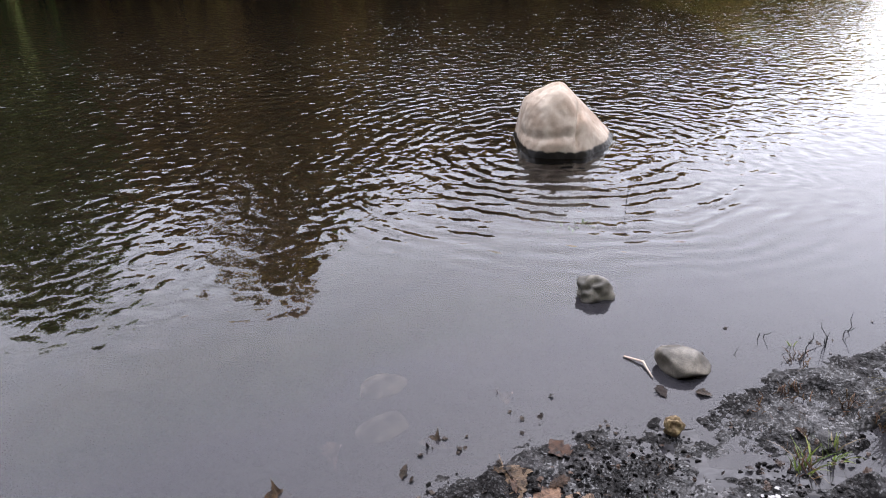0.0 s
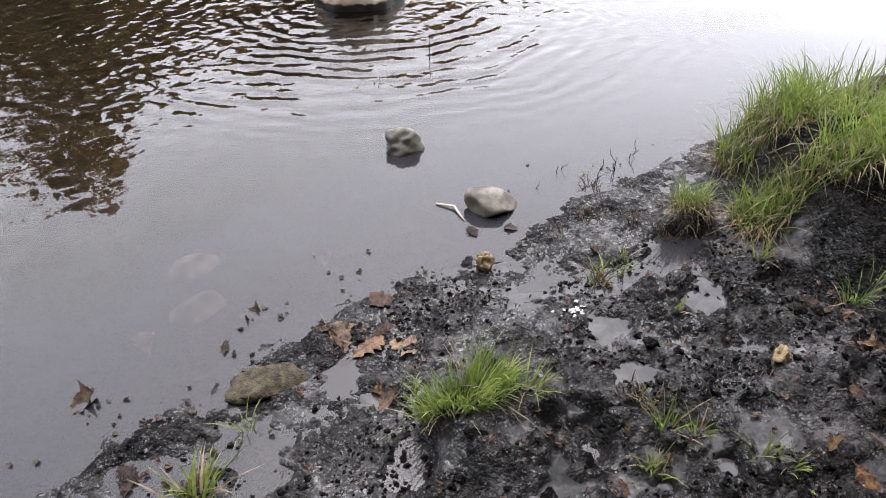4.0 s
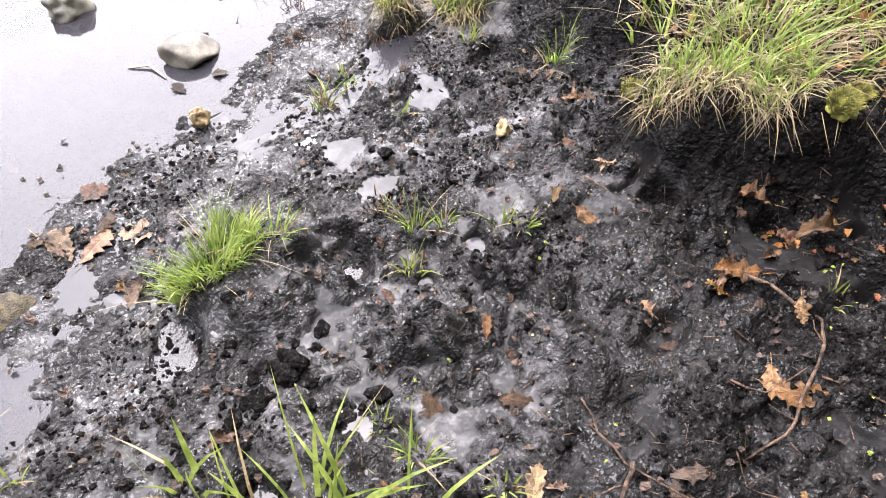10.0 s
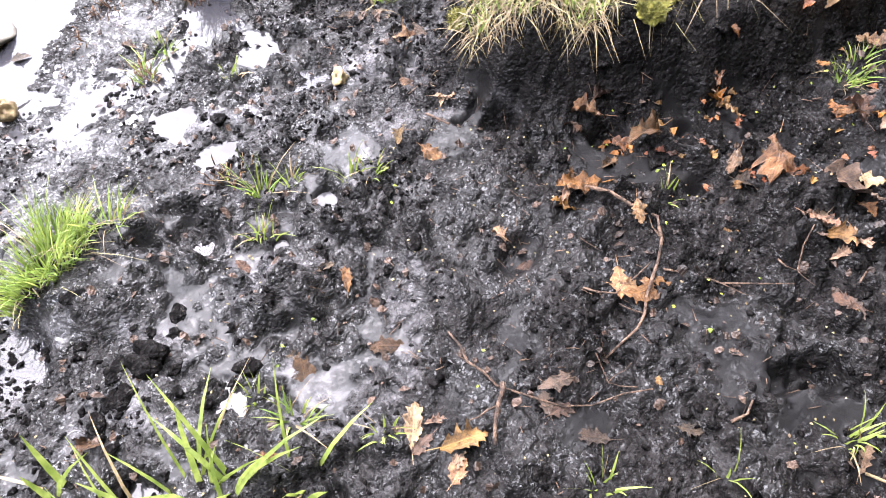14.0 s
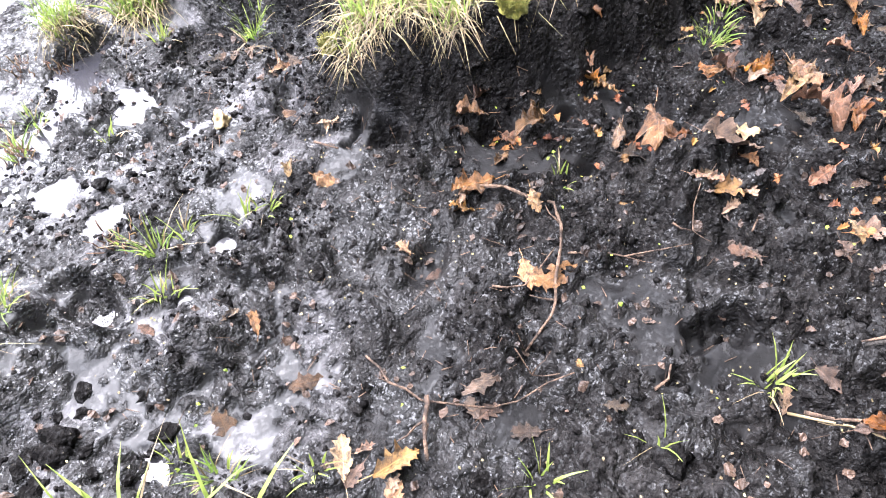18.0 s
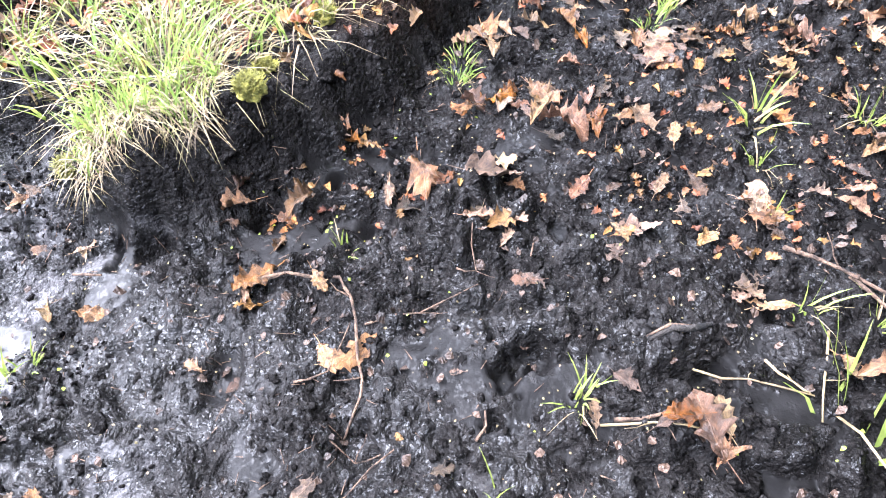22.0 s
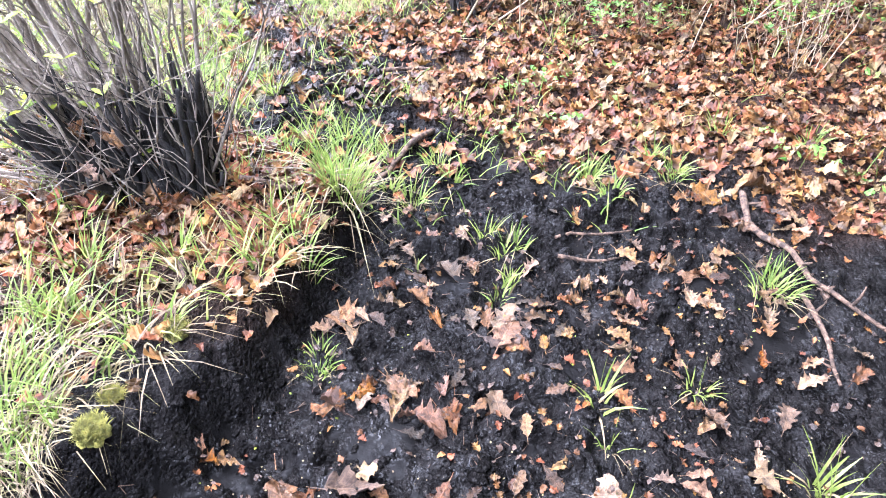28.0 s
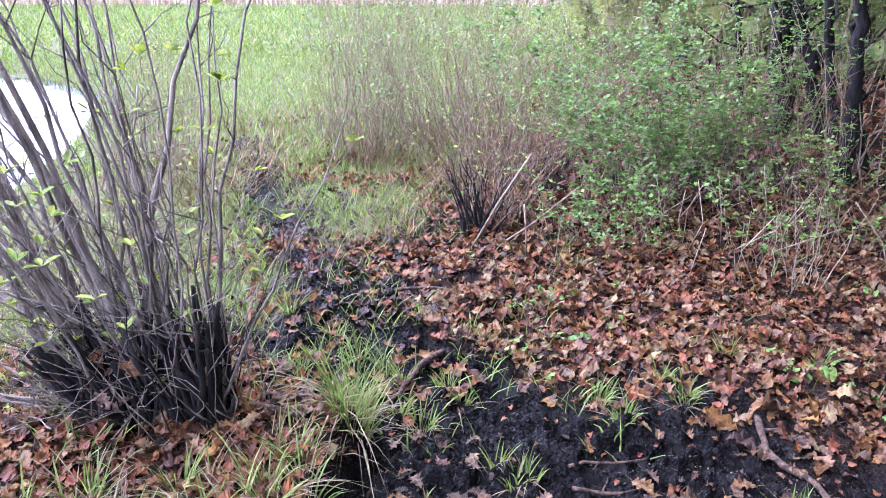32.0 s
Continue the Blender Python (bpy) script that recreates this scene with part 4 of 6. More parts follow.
def shrub():
    """A coppiced clump: many grey stems leaning towards the pond, out of a black mass of stem bases and broken stubs."""
    ob = thing("shrub", (2.68, 0.95, top(2.68, 0.95) - 0.04), "many-stemmed grey shrub with black base and opening yellow-green leaves", "shrub")
    rr = random.Random(7)
    leaves = []
    for i in range(62):
        q, a = rr.uniform(0.0, 1) ** 0.5, rr.uniform(0, 2 * math.pi)
        bx, by = 0.15 * q * math.cos(a), 0.02 + 0.25 * q * math.sin(a)
        stout = i < 13
        if stout:
            by = -0.06 + 0.31 * (i + rr.random()) / 13
        high = rr.uniform(1.7, 2.6) if stout else rr.uniform(0.8, 2.2)
        side = 0.27 + by * 1.15 + rr.gauss(0.0, 0.11)
        if i % 7 == 6:
            high, side = rr.uniform(0.5, 1.0), rr.uniform(0.7, 1.4)
        if i % 9 == 5:
            side = rr.uniform(-0.35, 0.0)
        lx = bx * 0.9 + rr.gauss(0.02, 0.12)
        p = along((bx, by, 0), (bx + lx * high, by + side * high, high), 10, 0.017, 50 + i)
        for k in range(1, 10):
            p[k] += Vector((0, -side * 0.16, 0)) * math.sin(math.pi * k / 10) * high
        r = rr.uniform(0.014, 0.026) if stout else rr.choice((0.004, 0.005, 0.006, 0.008, 0.010))
        s = part("stem", mesh("stem", *stem(p, r * 1.15, 0.0028), STEM_BARK, True), ob)
        # the lower stretch of each stem is a thicker black piece
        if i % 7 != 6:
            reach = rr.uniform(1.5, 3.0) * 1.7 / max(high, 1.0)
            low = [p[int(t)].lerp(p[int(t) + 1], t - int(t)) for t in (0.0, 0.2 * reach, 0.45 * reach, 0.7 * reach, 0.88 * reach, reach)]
            part("stem_base", mesh("stem_base", *tube(low, [r * 1.2 + 0.009, r * 1.18 + 0.006, r * 1.16 + 0.004, r * 1.18 + 0.003, r * 1.15 + 0.0015, r * 1.1 + 0.0004], 8), BLACK_BARK, True), ob, "black lower piece of a stem")
        for k in range(rr.randint(3, 7)):
            j = rr.randint(1, 9)
            d = Vector((rr.gauss(0, 0.5), rr.gauss(0.12, 0.6), rr.uniform(0.1, 1))).normalized() * rr.uniform(0.12, 0.5)
            tw = along(p[j], p[j] + d, 4, 0.012, 300 + 9 * i + k)
            part("twig", mesh("twig", *stem(tw, 0.0028, 0.001, 5), STEM_BARK, True), s)
            if rr.random() < 0.22:
                leaves.append(tw[-1])
            if rr.random() < 0.06:
                leaves.append(tw[2])
    for i in range(96):
        q, a = rr.uniform(0.2, 1) ** 0.5, rr.uniform(0, 2 * math.pi)
        c = Vector((0.17 * q * math.cos(a), 0.0 + 0.28 * q * math.sin(a), 0.0))
        tip = c + Vector((rr.gauss(0, 0.07), 0.15 * c.y + rr.gauss(0.06, 0.09), rr.uniform(0.12, 0.52)))
        r = rr.choice((0.005, 0.007, 0.009, 0.012, 0.018))
        part("stub", mesh("stub", *tube(along(c, tip, 4, 0.014, 840 + i), [r * 1.4, r * 1.15, r, r * 0.95, r * rr.uniform(0.5, 0.9)], 7), BLACK_BARK, True), ob, "broken black stem stub")
    for i, (y0, dx, dy, high) in enumerate(((-0.18, 0.15, -0.55, 1.15), (-0.22, 0.05, -0.12, 1.5), (-0.15, 0.1, -0.2, 1.7), (0.35, -0.05, 0.75, 0.75), (0.42, -0.2, 0.8, 0.5), (0.3, -0.15, 0.9, 0.35), (0.25, -0.2, 0.7, 0.22), (-0.1, -0.1, 0.05, 1.3))):
        p = along((0, y0, 0), (dx, y0 + dy, high), 9, 0.012, 700 + i)
        s = part("stem", mesh("stem", *stem(p, 0.008, 0.002), STEM_BARK, True), ob)
        for k in range(3, 9, 2):
            tw = along(p[k], p[k] + Vector((rr.gauss(0, 0.1), rr.gauss(-0.05, 0.12), 0.16)), 3, 0.006, 730 + 9 * i + k)
            part("twig", mesh("twig", *stem(tw, 0.0026, 0.001, 5), STEM_BARK, True), s)
            leaves.append(tw[-1])
    for i in range(110):
        t, q = rr.uniform(0, 2 * math.pi), rr.uniform(0.4, 1.15)
        a = Vector((0.19 * q * math.cos(t), 0.02 + 0.37 * q * math.sin(t), 0.0))
        b = a + Vector((rr.gauss(-0.02, 0.15), rr.gauss(0.08, 0.22), rr.uniform(0.2, 0.8)))
        part("sucker_shoot", mesh("sucker_shoot", *stem(along(a, b, 5, 0.02, 900 + i), rr.uniform(0.0018, 0.0045), 0.001, 5), STEM_BARK if i % 3 else BLACK_BARK, True), ob)
    for i in range(48):
        a = Vector((rr.uniform(-0.2, 0.05), rr.uniform(-0.3, 0.4), rr.uniform(0.02, 0.45)))
        b = a + Vector((rr.gauss(-0.05, 0.12), rr.gauss(0.1, 0.32), rr.uniform(-0.1, 0.45)))
        b.z = max(b.z, 0.05)
        part("crossing_twig", mesh("crossing_twig", *stem(along(a, b, 5, 0.014, 1900 + i), rr.uniform(0.0016, 0.004), 0.001, 5), STEM_BARK if i % 4 else BLACK_BARK, True), ob)
    pieces = []
    for c in leaves:
        for k in range(rr.randint(2, 4)):
            t = rr.uniform(0, 6.28)
            u = Vector((math.cos(t), math.sin(t), rr.uniform(0.1, 0.9))).normalized()
            w = u.cross(Vector((0, 0, 1))).normalized() * rr.uniform(0.010, 0.016)
            ln, n3 = rr.uniform(0.035, 0.062), Vector((0, 0, 0.006))
            pieces.append(([c, c + u * ln * 0.4 + w + n3, c + u * ln * 0.75 + w * 0.7 + n3, c + u * ln, c + u * ln * 0.75 - w * 0.7 + n3, c + u * ln * 0.4 - w + n3, c + u * ln * 0.5], [(0, 1, 6), (1, 2, 6), (2, 3, 6), (3, 4, 6), (4, 5, 6), (5, 0, 6)]))
    part("young_leaves", mesh("young_leaves", *joined(pieces), SPRING), ob, "small yellow-green opening leaves")
    return ob


shrub()


# ---------------------------------------------------------------- fallen leaves, one by one
TAN_LEAVES = [(0.94, 1.07, 0.076, 121), (1.14, 1.09, 0.061, 303), (1.26, 1.36, 0.068, 278), (0.94, 0.29, 0.169, 66), (1.50, 0.06, 0.187, 189), (0.35,
    0.48, 0.123, 309), (0.39, 0.38, 0.124, 242), (0.52, 0.85, 0.089, 320), (1.23, 0.23, 0.077, 297), (1.34, 0.01, 0.123, 33), (0.76, 0.15, 0.041,
    310), (0.93, 0.06, 0.038, 6), (0.11, 0.65, 0.063, 240), (-0.12, 1.51, 0.138, 132), (1.77, -0.33, 0.190, 282), (1.84, -0.03, 0.160, 119), (2.09,
    0.14, 0.132, 98), (2.11, -0.36, 0.190, 240), (0.88, -0.24, 0.086, 276), (0.88, -0.48, 0.111, 281), (2.05, -0.37, 0.176, 243), (1.58, -0.49, 0.088,
    203), (1.49, -0.82, 0.107, 327), (2.61, -0.22, 0.125, 77)]
BUFF_LEAVES = [(2.14, 0.16, 0.184, 118), (2.24, -0.07, 0.122, 325), (1.81, 0.07, 0.115, 77), (1.47, -0.59, 0.137, 267), (1.37, -0.32, 0.138, 199),
    (1.19, -0.60, 0.149, 7), (1.22, -0.98, 0.102, 343), (1.04, -0.79, 0.140, 32), (1.02, -1.00, 0.138, 81), (1.53, -1.00, 0.131, 302), (2.35, -1.01,
    0.190, 21), (2.21, -1.05, 0.140, 154), (2.38, 0.04, 0.094, 15), (1.28, -0.26, 0.071, 137), (0.46, 1.67, 0.045, 242), (1.29, 1.49, 0.090, 304),
    (1.28, 1.37, 0.121, 198), (1.15, 1.09, 0.079, 218), (1.95, -1.30, 0.101, 202), (1.96, -0.89, 0.115, 295), (2.70, -1.50, 0.171, 227), (2.79, -1.73,
    0.180, 68)]
RUST_LEAVES = [(0.97, 0.98, 0.089, 187), (1.10, 0.59, 0.144, 49), (1.32, 0.72, 0.127, 18), (1.34, 0.55, 0.128, 69), (1.24, 0.58, 0.064, 253), (1.47,
    0.25, 0.190, 111), (1.10, 0.42, 0.083, 132), (0.85, 0.65, 0.063, 344), (-0.11, 0.98, 0.065, 223), (1.78, 0.16, 0.124, 320), (1.71, -0.11, 0.190,
    154), (1.82, 0.08, 0.120, 215), (1.84, -0.17, 0.101, 259), (1.77, 0.16, 0.098, 197), (0.86, -0.45, 0.175, 293), (1.33, 0.07, 0.100, 179), (2.24,
    0.03, 0.133, 273), (2.14, -0.14, 0.096, 299), (2.28, -0.63, 0.137, 208), (2.58, -0.11, 0.112, 299), (1.68, -0.92, 0.116, 118), (1.24, -1.06,
    0.183, 172), (2.70, -1.27, 0.190, 349), (1.51, 1.21, 0.063, 14)]
RED_LEAVES = [(1.83, -0.04, 0.144, 143), (2.84, -1.22, 0.190, 310), (2.88, -1.43, 0.190, 343), (2.18, -0.78, 0.134, 356), (2.42, -0.93, 0.147, 83),
    (1.01, -0.84, 0.109, 357), (1.61, 0.44, 0.122, 167), (1.35, -0.54, 0.066, 277), (1.70, 1.58, 0.171, 292), (1.79, 1.58, 0.150, 291), (1.68, 1.40,
    0.105, 53), (1.71, 1.52, 0.167, 335), (1.66, 1.10, 0.086, 108), (1.72, 1.40, 0.093, 324), (3.13, -1.75, 0.190, 293), (3.03, -1.85, 0.190, 136)]
SODDEN_LEAVES = [(1.16, -0.08, 0.086, 145), (0.62, 0.31, 0.130, 63), (0.58, 0.19, 0.086, 32), (0.50, 0.90, 0.057, 246), (0.30, 0.77, 0.114, 327),
    (0.31, 0.81, 0.059, 247), (0.46, 0.66, 0.104, 45), (0.39, 1.09, 0.068, 176), (0.84, 0.55, 0.071, 34), (0.71, 0.05, 0.064, 210), (1.34, 0.08,
    0.097, 77), (1.15, -0.06, 0.080, 10), (0.95, -0.30, 0.082, 150), (0.87, -0.39, 0.122, 218), (0.74, -0.16, 0.061, 212), (1.28, -0.26, 0.098, 60),
    (2.39, -0.06, 0.140, 22), (2.40, -0.18, 0.175, 309), (1.39, -0.63, 0.101, 314), (1.25, -0.58, 0.112, 23), (-0.24, 1.81, 0.123, 193), (-0.11, 1.80,
    0.092, 300), (-0.60, 1.83, 0.084, 169), (-0.11, 1.51, 0.084, 282)]
BLACK_LEAVES = [(1.25, 1.57, 0.081, 142), (1.28, 1.64, 0.082, 258), (1.25, 1.52, 0.090, 120), (0.71, 2.06, 0.070, 18), (1.13, 1.22, 0.090, 158),
    (-0.82, 1.39, 0.112, 3), (-0.82, 1.41, 0.104, 39), (1.28, 1.37, 0.129, 55), (2.12, 0.06, 0.107, 307), (2.13, -0.25, 0.149, 274), (2.18, -0.48,
    0.131, 16), (1.45, -0.43, 0.101, 101), (1.38, 0.26, 0.102, 208), (2.01, -0.31, 0.122, 149)]
LEAF_KINDS = {}


def fallen(rows, mat, label, curl, proud=0.62):
    """Leaves by place, length and turn; a large one lies crumpled with torn smaller ones about it."""
    for i, (x, y, size, turn) in enumerate(rows):
        rr = random.Random(i * 31 + int(size * 1000))
        heap = [(x, y, size * 0.84, turn, 0.0)]
        if size > 0.115:
            for k in range(2):
                a, far = rr.uniform(0, 6.28), size * rr.uniform(0.25, 0.5)
                heap.append((x + far * math.cos(a), y + far * math.sin(a), size * rr.uniform(0.4, 0.62), rr.uniform(0, 360), 0.004 * (k - 0.5)))
        for k, (lx, ly, long, way, up) in enumerate(heap):
            kind = "maple" if (i + k) % 4 == 0 else "oak"
            key = (mat.name, kind, (i + 3 * k) % 7)
            if key not in LEAF_KINDS:
                LEAF_KINDS[key] = leaf_mesh(kind, 100 + i + 7 * len(LEAF_KINDS), mat, curl)
            m = pose(lx, ly, top(lx, ly) - 0.002 + up, rr.uniform(-12, 12), rr.uniform(-12, 12), way) @ Matrix.Diagonal((long * rr.uniform(0.6, 0.95), long, long * proud * 1.1, 1))
            single("fallen_leaf", LEAF_KINDS[key], m, label, "leaf", "fallen leaves on the mud")


fallen(TAN_LEAVES, LEAF_TAN, "dry tan lobed leaf lying on black mud", 0.68)
fallen(BUFF_LEAVES, LEAF_TAN, "curled buff dead leaf on trodden mud", 0.88)
fallen(RUST_LEAVES, LEAF_RUST, "wet rust-orange dead leaf on black mud", 0.94, 1.0)
fallen(RED_LEAVES, LEAF_RUST, "red-brown dead leaf at the foot of the bank", 0.61, 1.0)
fallen(SODDEN_LEAVES, LEAF_DARK, "sodden dark brown leaf pressed into mud", 0.47)
fallen(BLACK_LEAVES, LEAF_DARK, "blackened rotting leaf in wet mud", 0.41)
for x, y, size, turn in ((-0.86, 1.95, 0.11, 20), (-0.52, 1.98, 0.10, 80), (-0.98, 1.70, 0.12, 140), (-0.28, 2.25, 0.09, 200)):
    m = pose(x, y, float(ground_height(np.array([x]), np.array([y]))[0]) + 0.012, 4, -5, turn) @ Matrix.Diagonal((size, size, size, 1))
    single("sunken_leaf", LEAF_KINDS[("tan_dead_leaf", "oak", 1)], m, "pale tan leaf lying under shallow water", "leaf", "leaves under the water")


# ---------------------------------------------------------------- twigs and sticks
def twig(points, r, mat=None, label="thin bare brown twig lying on mud", name="twig"):
    r *= 0.92
    rr = random.Random(int(points[0][0] * 1000) + int(points[0][1] * 77))
    fine = []
    for (ax, ay), (bx, by) in zip(points, points[1:]):
        n = max(2, int(math.hypot(bx - ax, by - ay) / 0.05))
        fine += [(ax + (bx - ax) * k / n, ay + (by - ay) * k / n) for k in range(n)]
    fine.append(points[-1])
    path = [Vector((x + rr.gauss(0, 0.003), y + rr.gauss(0, 0.003), top(x, y) + r * 1.5 + 0.012 * abs(math.sin(0.9 * k)))) for k, (x, y) in enumerate(fine)]
    for k in range(1, len(path) - 1):
        path[k].z = (path[k - 1].z + path[k].z + path[k + 1].z) / 3
    radii = [r * (1 - 0.55 * k / len(path)) * rr.uniform(0.85, 1.15) for k in range(len(path))]
    o = path[0].copy()
    ob = thing(name, o, label, name, "straws on the mud" if name == "straw" else "twigs on the mud")
    part("shoot", mesh("shoot", *tube([p - o for p in path], radii, 6 if r < 0.008 else 9), mat or GROUND_TWIG, True), ob)
    for k in range(2, len(path) - 1, 4):
        d = Vector((rr.gauss(0, 1), rr.gauss(0, 1), 0.35)).normalized() * rr.uniform(0.03, 0.09)
        part("side_shoot", mesh("side_shoot", *tube(along(path[k] - o, path[k] - o + d, 3, 0.003, k), [r * 0.45, r * 0.4, r * 0.3, r * 0.15], 5), mat or GROUND_TWIG, True), ob)
    return ob


twig([(1.11, 0.60), (1.12, 0.51), (1.12, 0.38), (1.07, 0.33), (0.88, 0.26), (0.84, 0.25), (0.75, 0.27)], 0.006)
twig([(0.57, 0.57), (0.54, 0.49), (0.53, 0.41), (0.59, 0.28), (0.73, 0.15)], 0.0035)
twig([(0.54, 0.40), (0.49, 0.37), (0.42, 0.33)], 0.007)
twig([(1.02, 0.29), (1.07, 0.17), (1.13, 0.04)], 0.003)
twig([(0.74, 0.32), (0.71, 0.24), (0.72, 0.18)], 0.0025)
twig([(1.07, 1.09), (1.07, 1.01)], 0.005)
twig([(0.87, -0.28), (0.87, -0.36), (0.87, -0.44)], 0.005)
twig([(0.78, -0.01), (0.84, -0.02)], 0.004)
twig([(2.58, -0.58), (2.60, -0.87)], 0.008)
twig([(2.88, -1.38), (2.66, -1.33), (2.31, -1.42), (2.17, -1.50), (2.05, -1.57)], 0.016)
twig([(2.27, -1.39), (2.03, -1.38), (1.84, -1.33)], 0.011)
twig([(2.43, -0.57), (2.43, -0.68), (2.45, -0.80)], 0.009)
twig([(3.36, -0.09), (3.12, 0.05), (2.87, 0.17)], 0.017)
twig([(2.90, 0.32), (2.63, 0.41), (2.65, 0.62)], 0.018)
twig([(4.03, 0.21), (4.11, 0.02), (4.08, -0.12)], 0.016)
twig([(3.69, 0.20), (3.89, 0.44), (3.80, 0.68)], 0.01)
twig([(1.26, -0.77), (1.17, -0.84), (1.07, -0.94)], 0.006)
twig([(2.38, 0.96), (2.15, 0.90), (2.29, 0.99)], 0.01)
twig([(2.22, 0.71), (2.08, 0.65)], 0.014)

for points in ([(0.84, 0.40), (0.88, 0.34), (1.01, 0.32)], [(1.17, 0.10), (1.17, 0.06), (1.28, 0.08)], [(1.19, -0.06), (1.31, -0.07)], [(1.35, -0.65), (1.28, -0.75), (1.22, -0.84), (1.11, -0.95)]):
    twig(points, 0.003 if len(points) < 4 else 0.006, label="thin dark sodden twig lying on mud")
for points in ([(1.02, -0.44), (1.00, -0.55), (0.98, -0.67)], [(1.03, -0.58), (1.00, -0.63), (0.98, -0.67)], [(1.12, -0.71), (1.01, -0.69), (0.92, -0.68)], [(0.86, -0.25), (0.85, -0.35), (0.85, -0.45)]):
    twig(points, 0.0036, STRAW, "dry pale straw lying on mud", "straw")


def wood_chip(points, r, label):
    """A flat splinter of rotten wood pressed into the mud."""
    path = [Vector((x, y, top(x, y) + 0.006)) for x, y in points]
    o = path[0].copy()
    ob = thing("wood_chip", o, label, "wood", "")
    part("splinter", mesh("splinter", *tube([p - o for p in path], [r * 0.4, r * 0.8, r * 0.9, r * 0.5], 7), BLACK_BARK, True), ob)
    part("bark_strip", mesh("bark_strip", *tube([p - o + Vector((0.004, 0.006, r * 0.5)) for p in path[:3]], [r * 0.2, r * 0.4, r * 0.3], 6), GROUND_TWIG, True), ob)


wood_chip([(1.05, -0.34), (1.06, -0.38), (1.08, -0.43), (1.10, -0.47)], 0.010, "splinter of dark rotten wood half sunk in mud")


# ---------------------------------------------------------------- small tufts
TUFTS_SHORE = [(0.57, 1.24, 24, 0.10), (0.48, 1.12, 22, 0.07), (0.65, 1.20, 14, 0.08), (0.77, 1.96, 25, 0.07), (0.66, 1.90, 25, 0.07), (0.76, 1.08,
    10, 0.09), (0.80, 1.04, 16, 0.05), (0.83, 1.69, 12, 0.05), (1.39, 1.57, 40, 0.10), (1.25, 1.87, 20, 0.07), (0.30, 0.52, 18, 0.05), (0.19, 0.81,
    12, 0.05), (0.20, 0.68, 30, 0.07), (0.50, 0.12, 16, 0.06), (0.92, -0.22, 12, 0.07), (0.89, -0.20, 14, 0.06), (0.67, -0.05, 7, 0.09), (1.96, 0.23,
    40, 0.06), (1.23, 0.40, 10, 0.05), (1.92, 0.24, 30, 0.05)]
TUFTS_MUD = [(1.77, -0.61, 22, 0.12), (1.65, -0.63, 14, 0.10), (1.83, -0.91, 30, 0.09), (2.32, -0.39, 30, 0.06), (2.28, -1.31, 60, 0.11), (1.18,
    -0.68, 16, 0.10), (1.14, -0.80, 10, 0.10), (1.45, -0.64, 14, 0.09), (1.47, -1.16, 20, 0.16), (1.51, -1.15, 30, 0.14), (2.39, -0.06, 10, 0.08),
    (2.45, -0.37, 20, 0.10), (3.03, -0.18, 30, 0.12), (2.55, -0.31, 30, 0.11), (3.03, -0.77, 45, 0.09), (2.99, -1.12, 50, 0.10), (3.44, -1.07, 30,
    0.07), (2.78, -0.02, 30, 0.11), (2.90, 0.08, 30, 0.13), (-0.53, 1.49, 14, 0.10)]
TUFTS_EDGE = [(-0.63, 1.32, 16, 0.12), (-0.06, 1.51, 10, 0.06), (-0.64, 1.28, 30, 0.14), (-0.53, 1.18, 14, 0.08), (0.54, 1.32, 6, 0.05), (1.50, 1.34,
    8, 0.20), (1.37, 1.55, 30, 0.10), (0.89, 2.61, 3, 0.06)]

for i, (x, y, n, high) in enumerate(TUFTS_SHORE + TUFTS_MUD + TUFTS_EDGE):
    broad = high > 0.11
    tussock(x, y, 0.012 + 0.0008 * n, 0.012 + 0.0007 * n, max(4, int((0.85 if i < len(TUFTS_SHORE) else 0.62) * n)), n // 4, high * (1.0 if i < len(TUFTS_SHORE) else 0.85), "sparse tuft of broad green grass blades in mud" if broad else "small tuft of fresh green grass in mud",
            200 + i, 0.0085 if broad else 0.0052, 0.48, 0.8, "grass tufts in the mud", "grass_tuft")
# broad blades close under the camera
for i, (x, y, n, high) in enumerate(((-0.13, 0.80, 11, 0.20), (-0.03, 0.74, 10, 0.20), (0.12, 0.57, 7, 0.20), (-0.22, 0.92, 8, 0.17), (0.02, 0.66, 8, 0.2), (0.90, -0.80, 9, 0.22), (0.96, -0.72, 5, 0.2))):
    tussock(x, y, 0.05, 0.05, n, n // 4, high, "tall broad-bladed green grass growing from mud", 300 + i, 0.012, 0.42, 0.8, "grass tufts in the mud", "grass_tuft")


def moss_cushion(x, y, s, seed):
    rng = np.random.default_rng(seed)
    ob = thing("moss_cushion", (x, y, top(x, y)), "yellow-green moss cushion on the bank edge", "moss", "moss on the bank")
    part("pad", with_mat(stone(seed, s * 0.9, s * 0.8, s * 0.6, 0.6, 4, 0.0), MOSS), ob)
    n = 1300
    u = rng.normal(0, 1, (n, 3)); u[:, 2] = np.abs(u[:, 2]); u /= np.linalg.norm(u, axis=1)[:, None]
    v, f = blades(rng, u * np.array([s * 0.9, s * 0.8, s * 0.6]) * 0.95, 0.022, 0.0024, 0.5, 0.5)
    part("frond_fuzz", mesh("frond_fuzz", v, f, MOSS), ob)


for i, (x, y, s) in enumerate(((1.525, 0.705, 0.045), (1.68, 0.73, 0.03), (1.31, 1.17, 0.035), (1.90, 0.62, 0.04), (2.62, 0.30, 0.04))):
    moss_cushion(x, y, s, 400 + i)

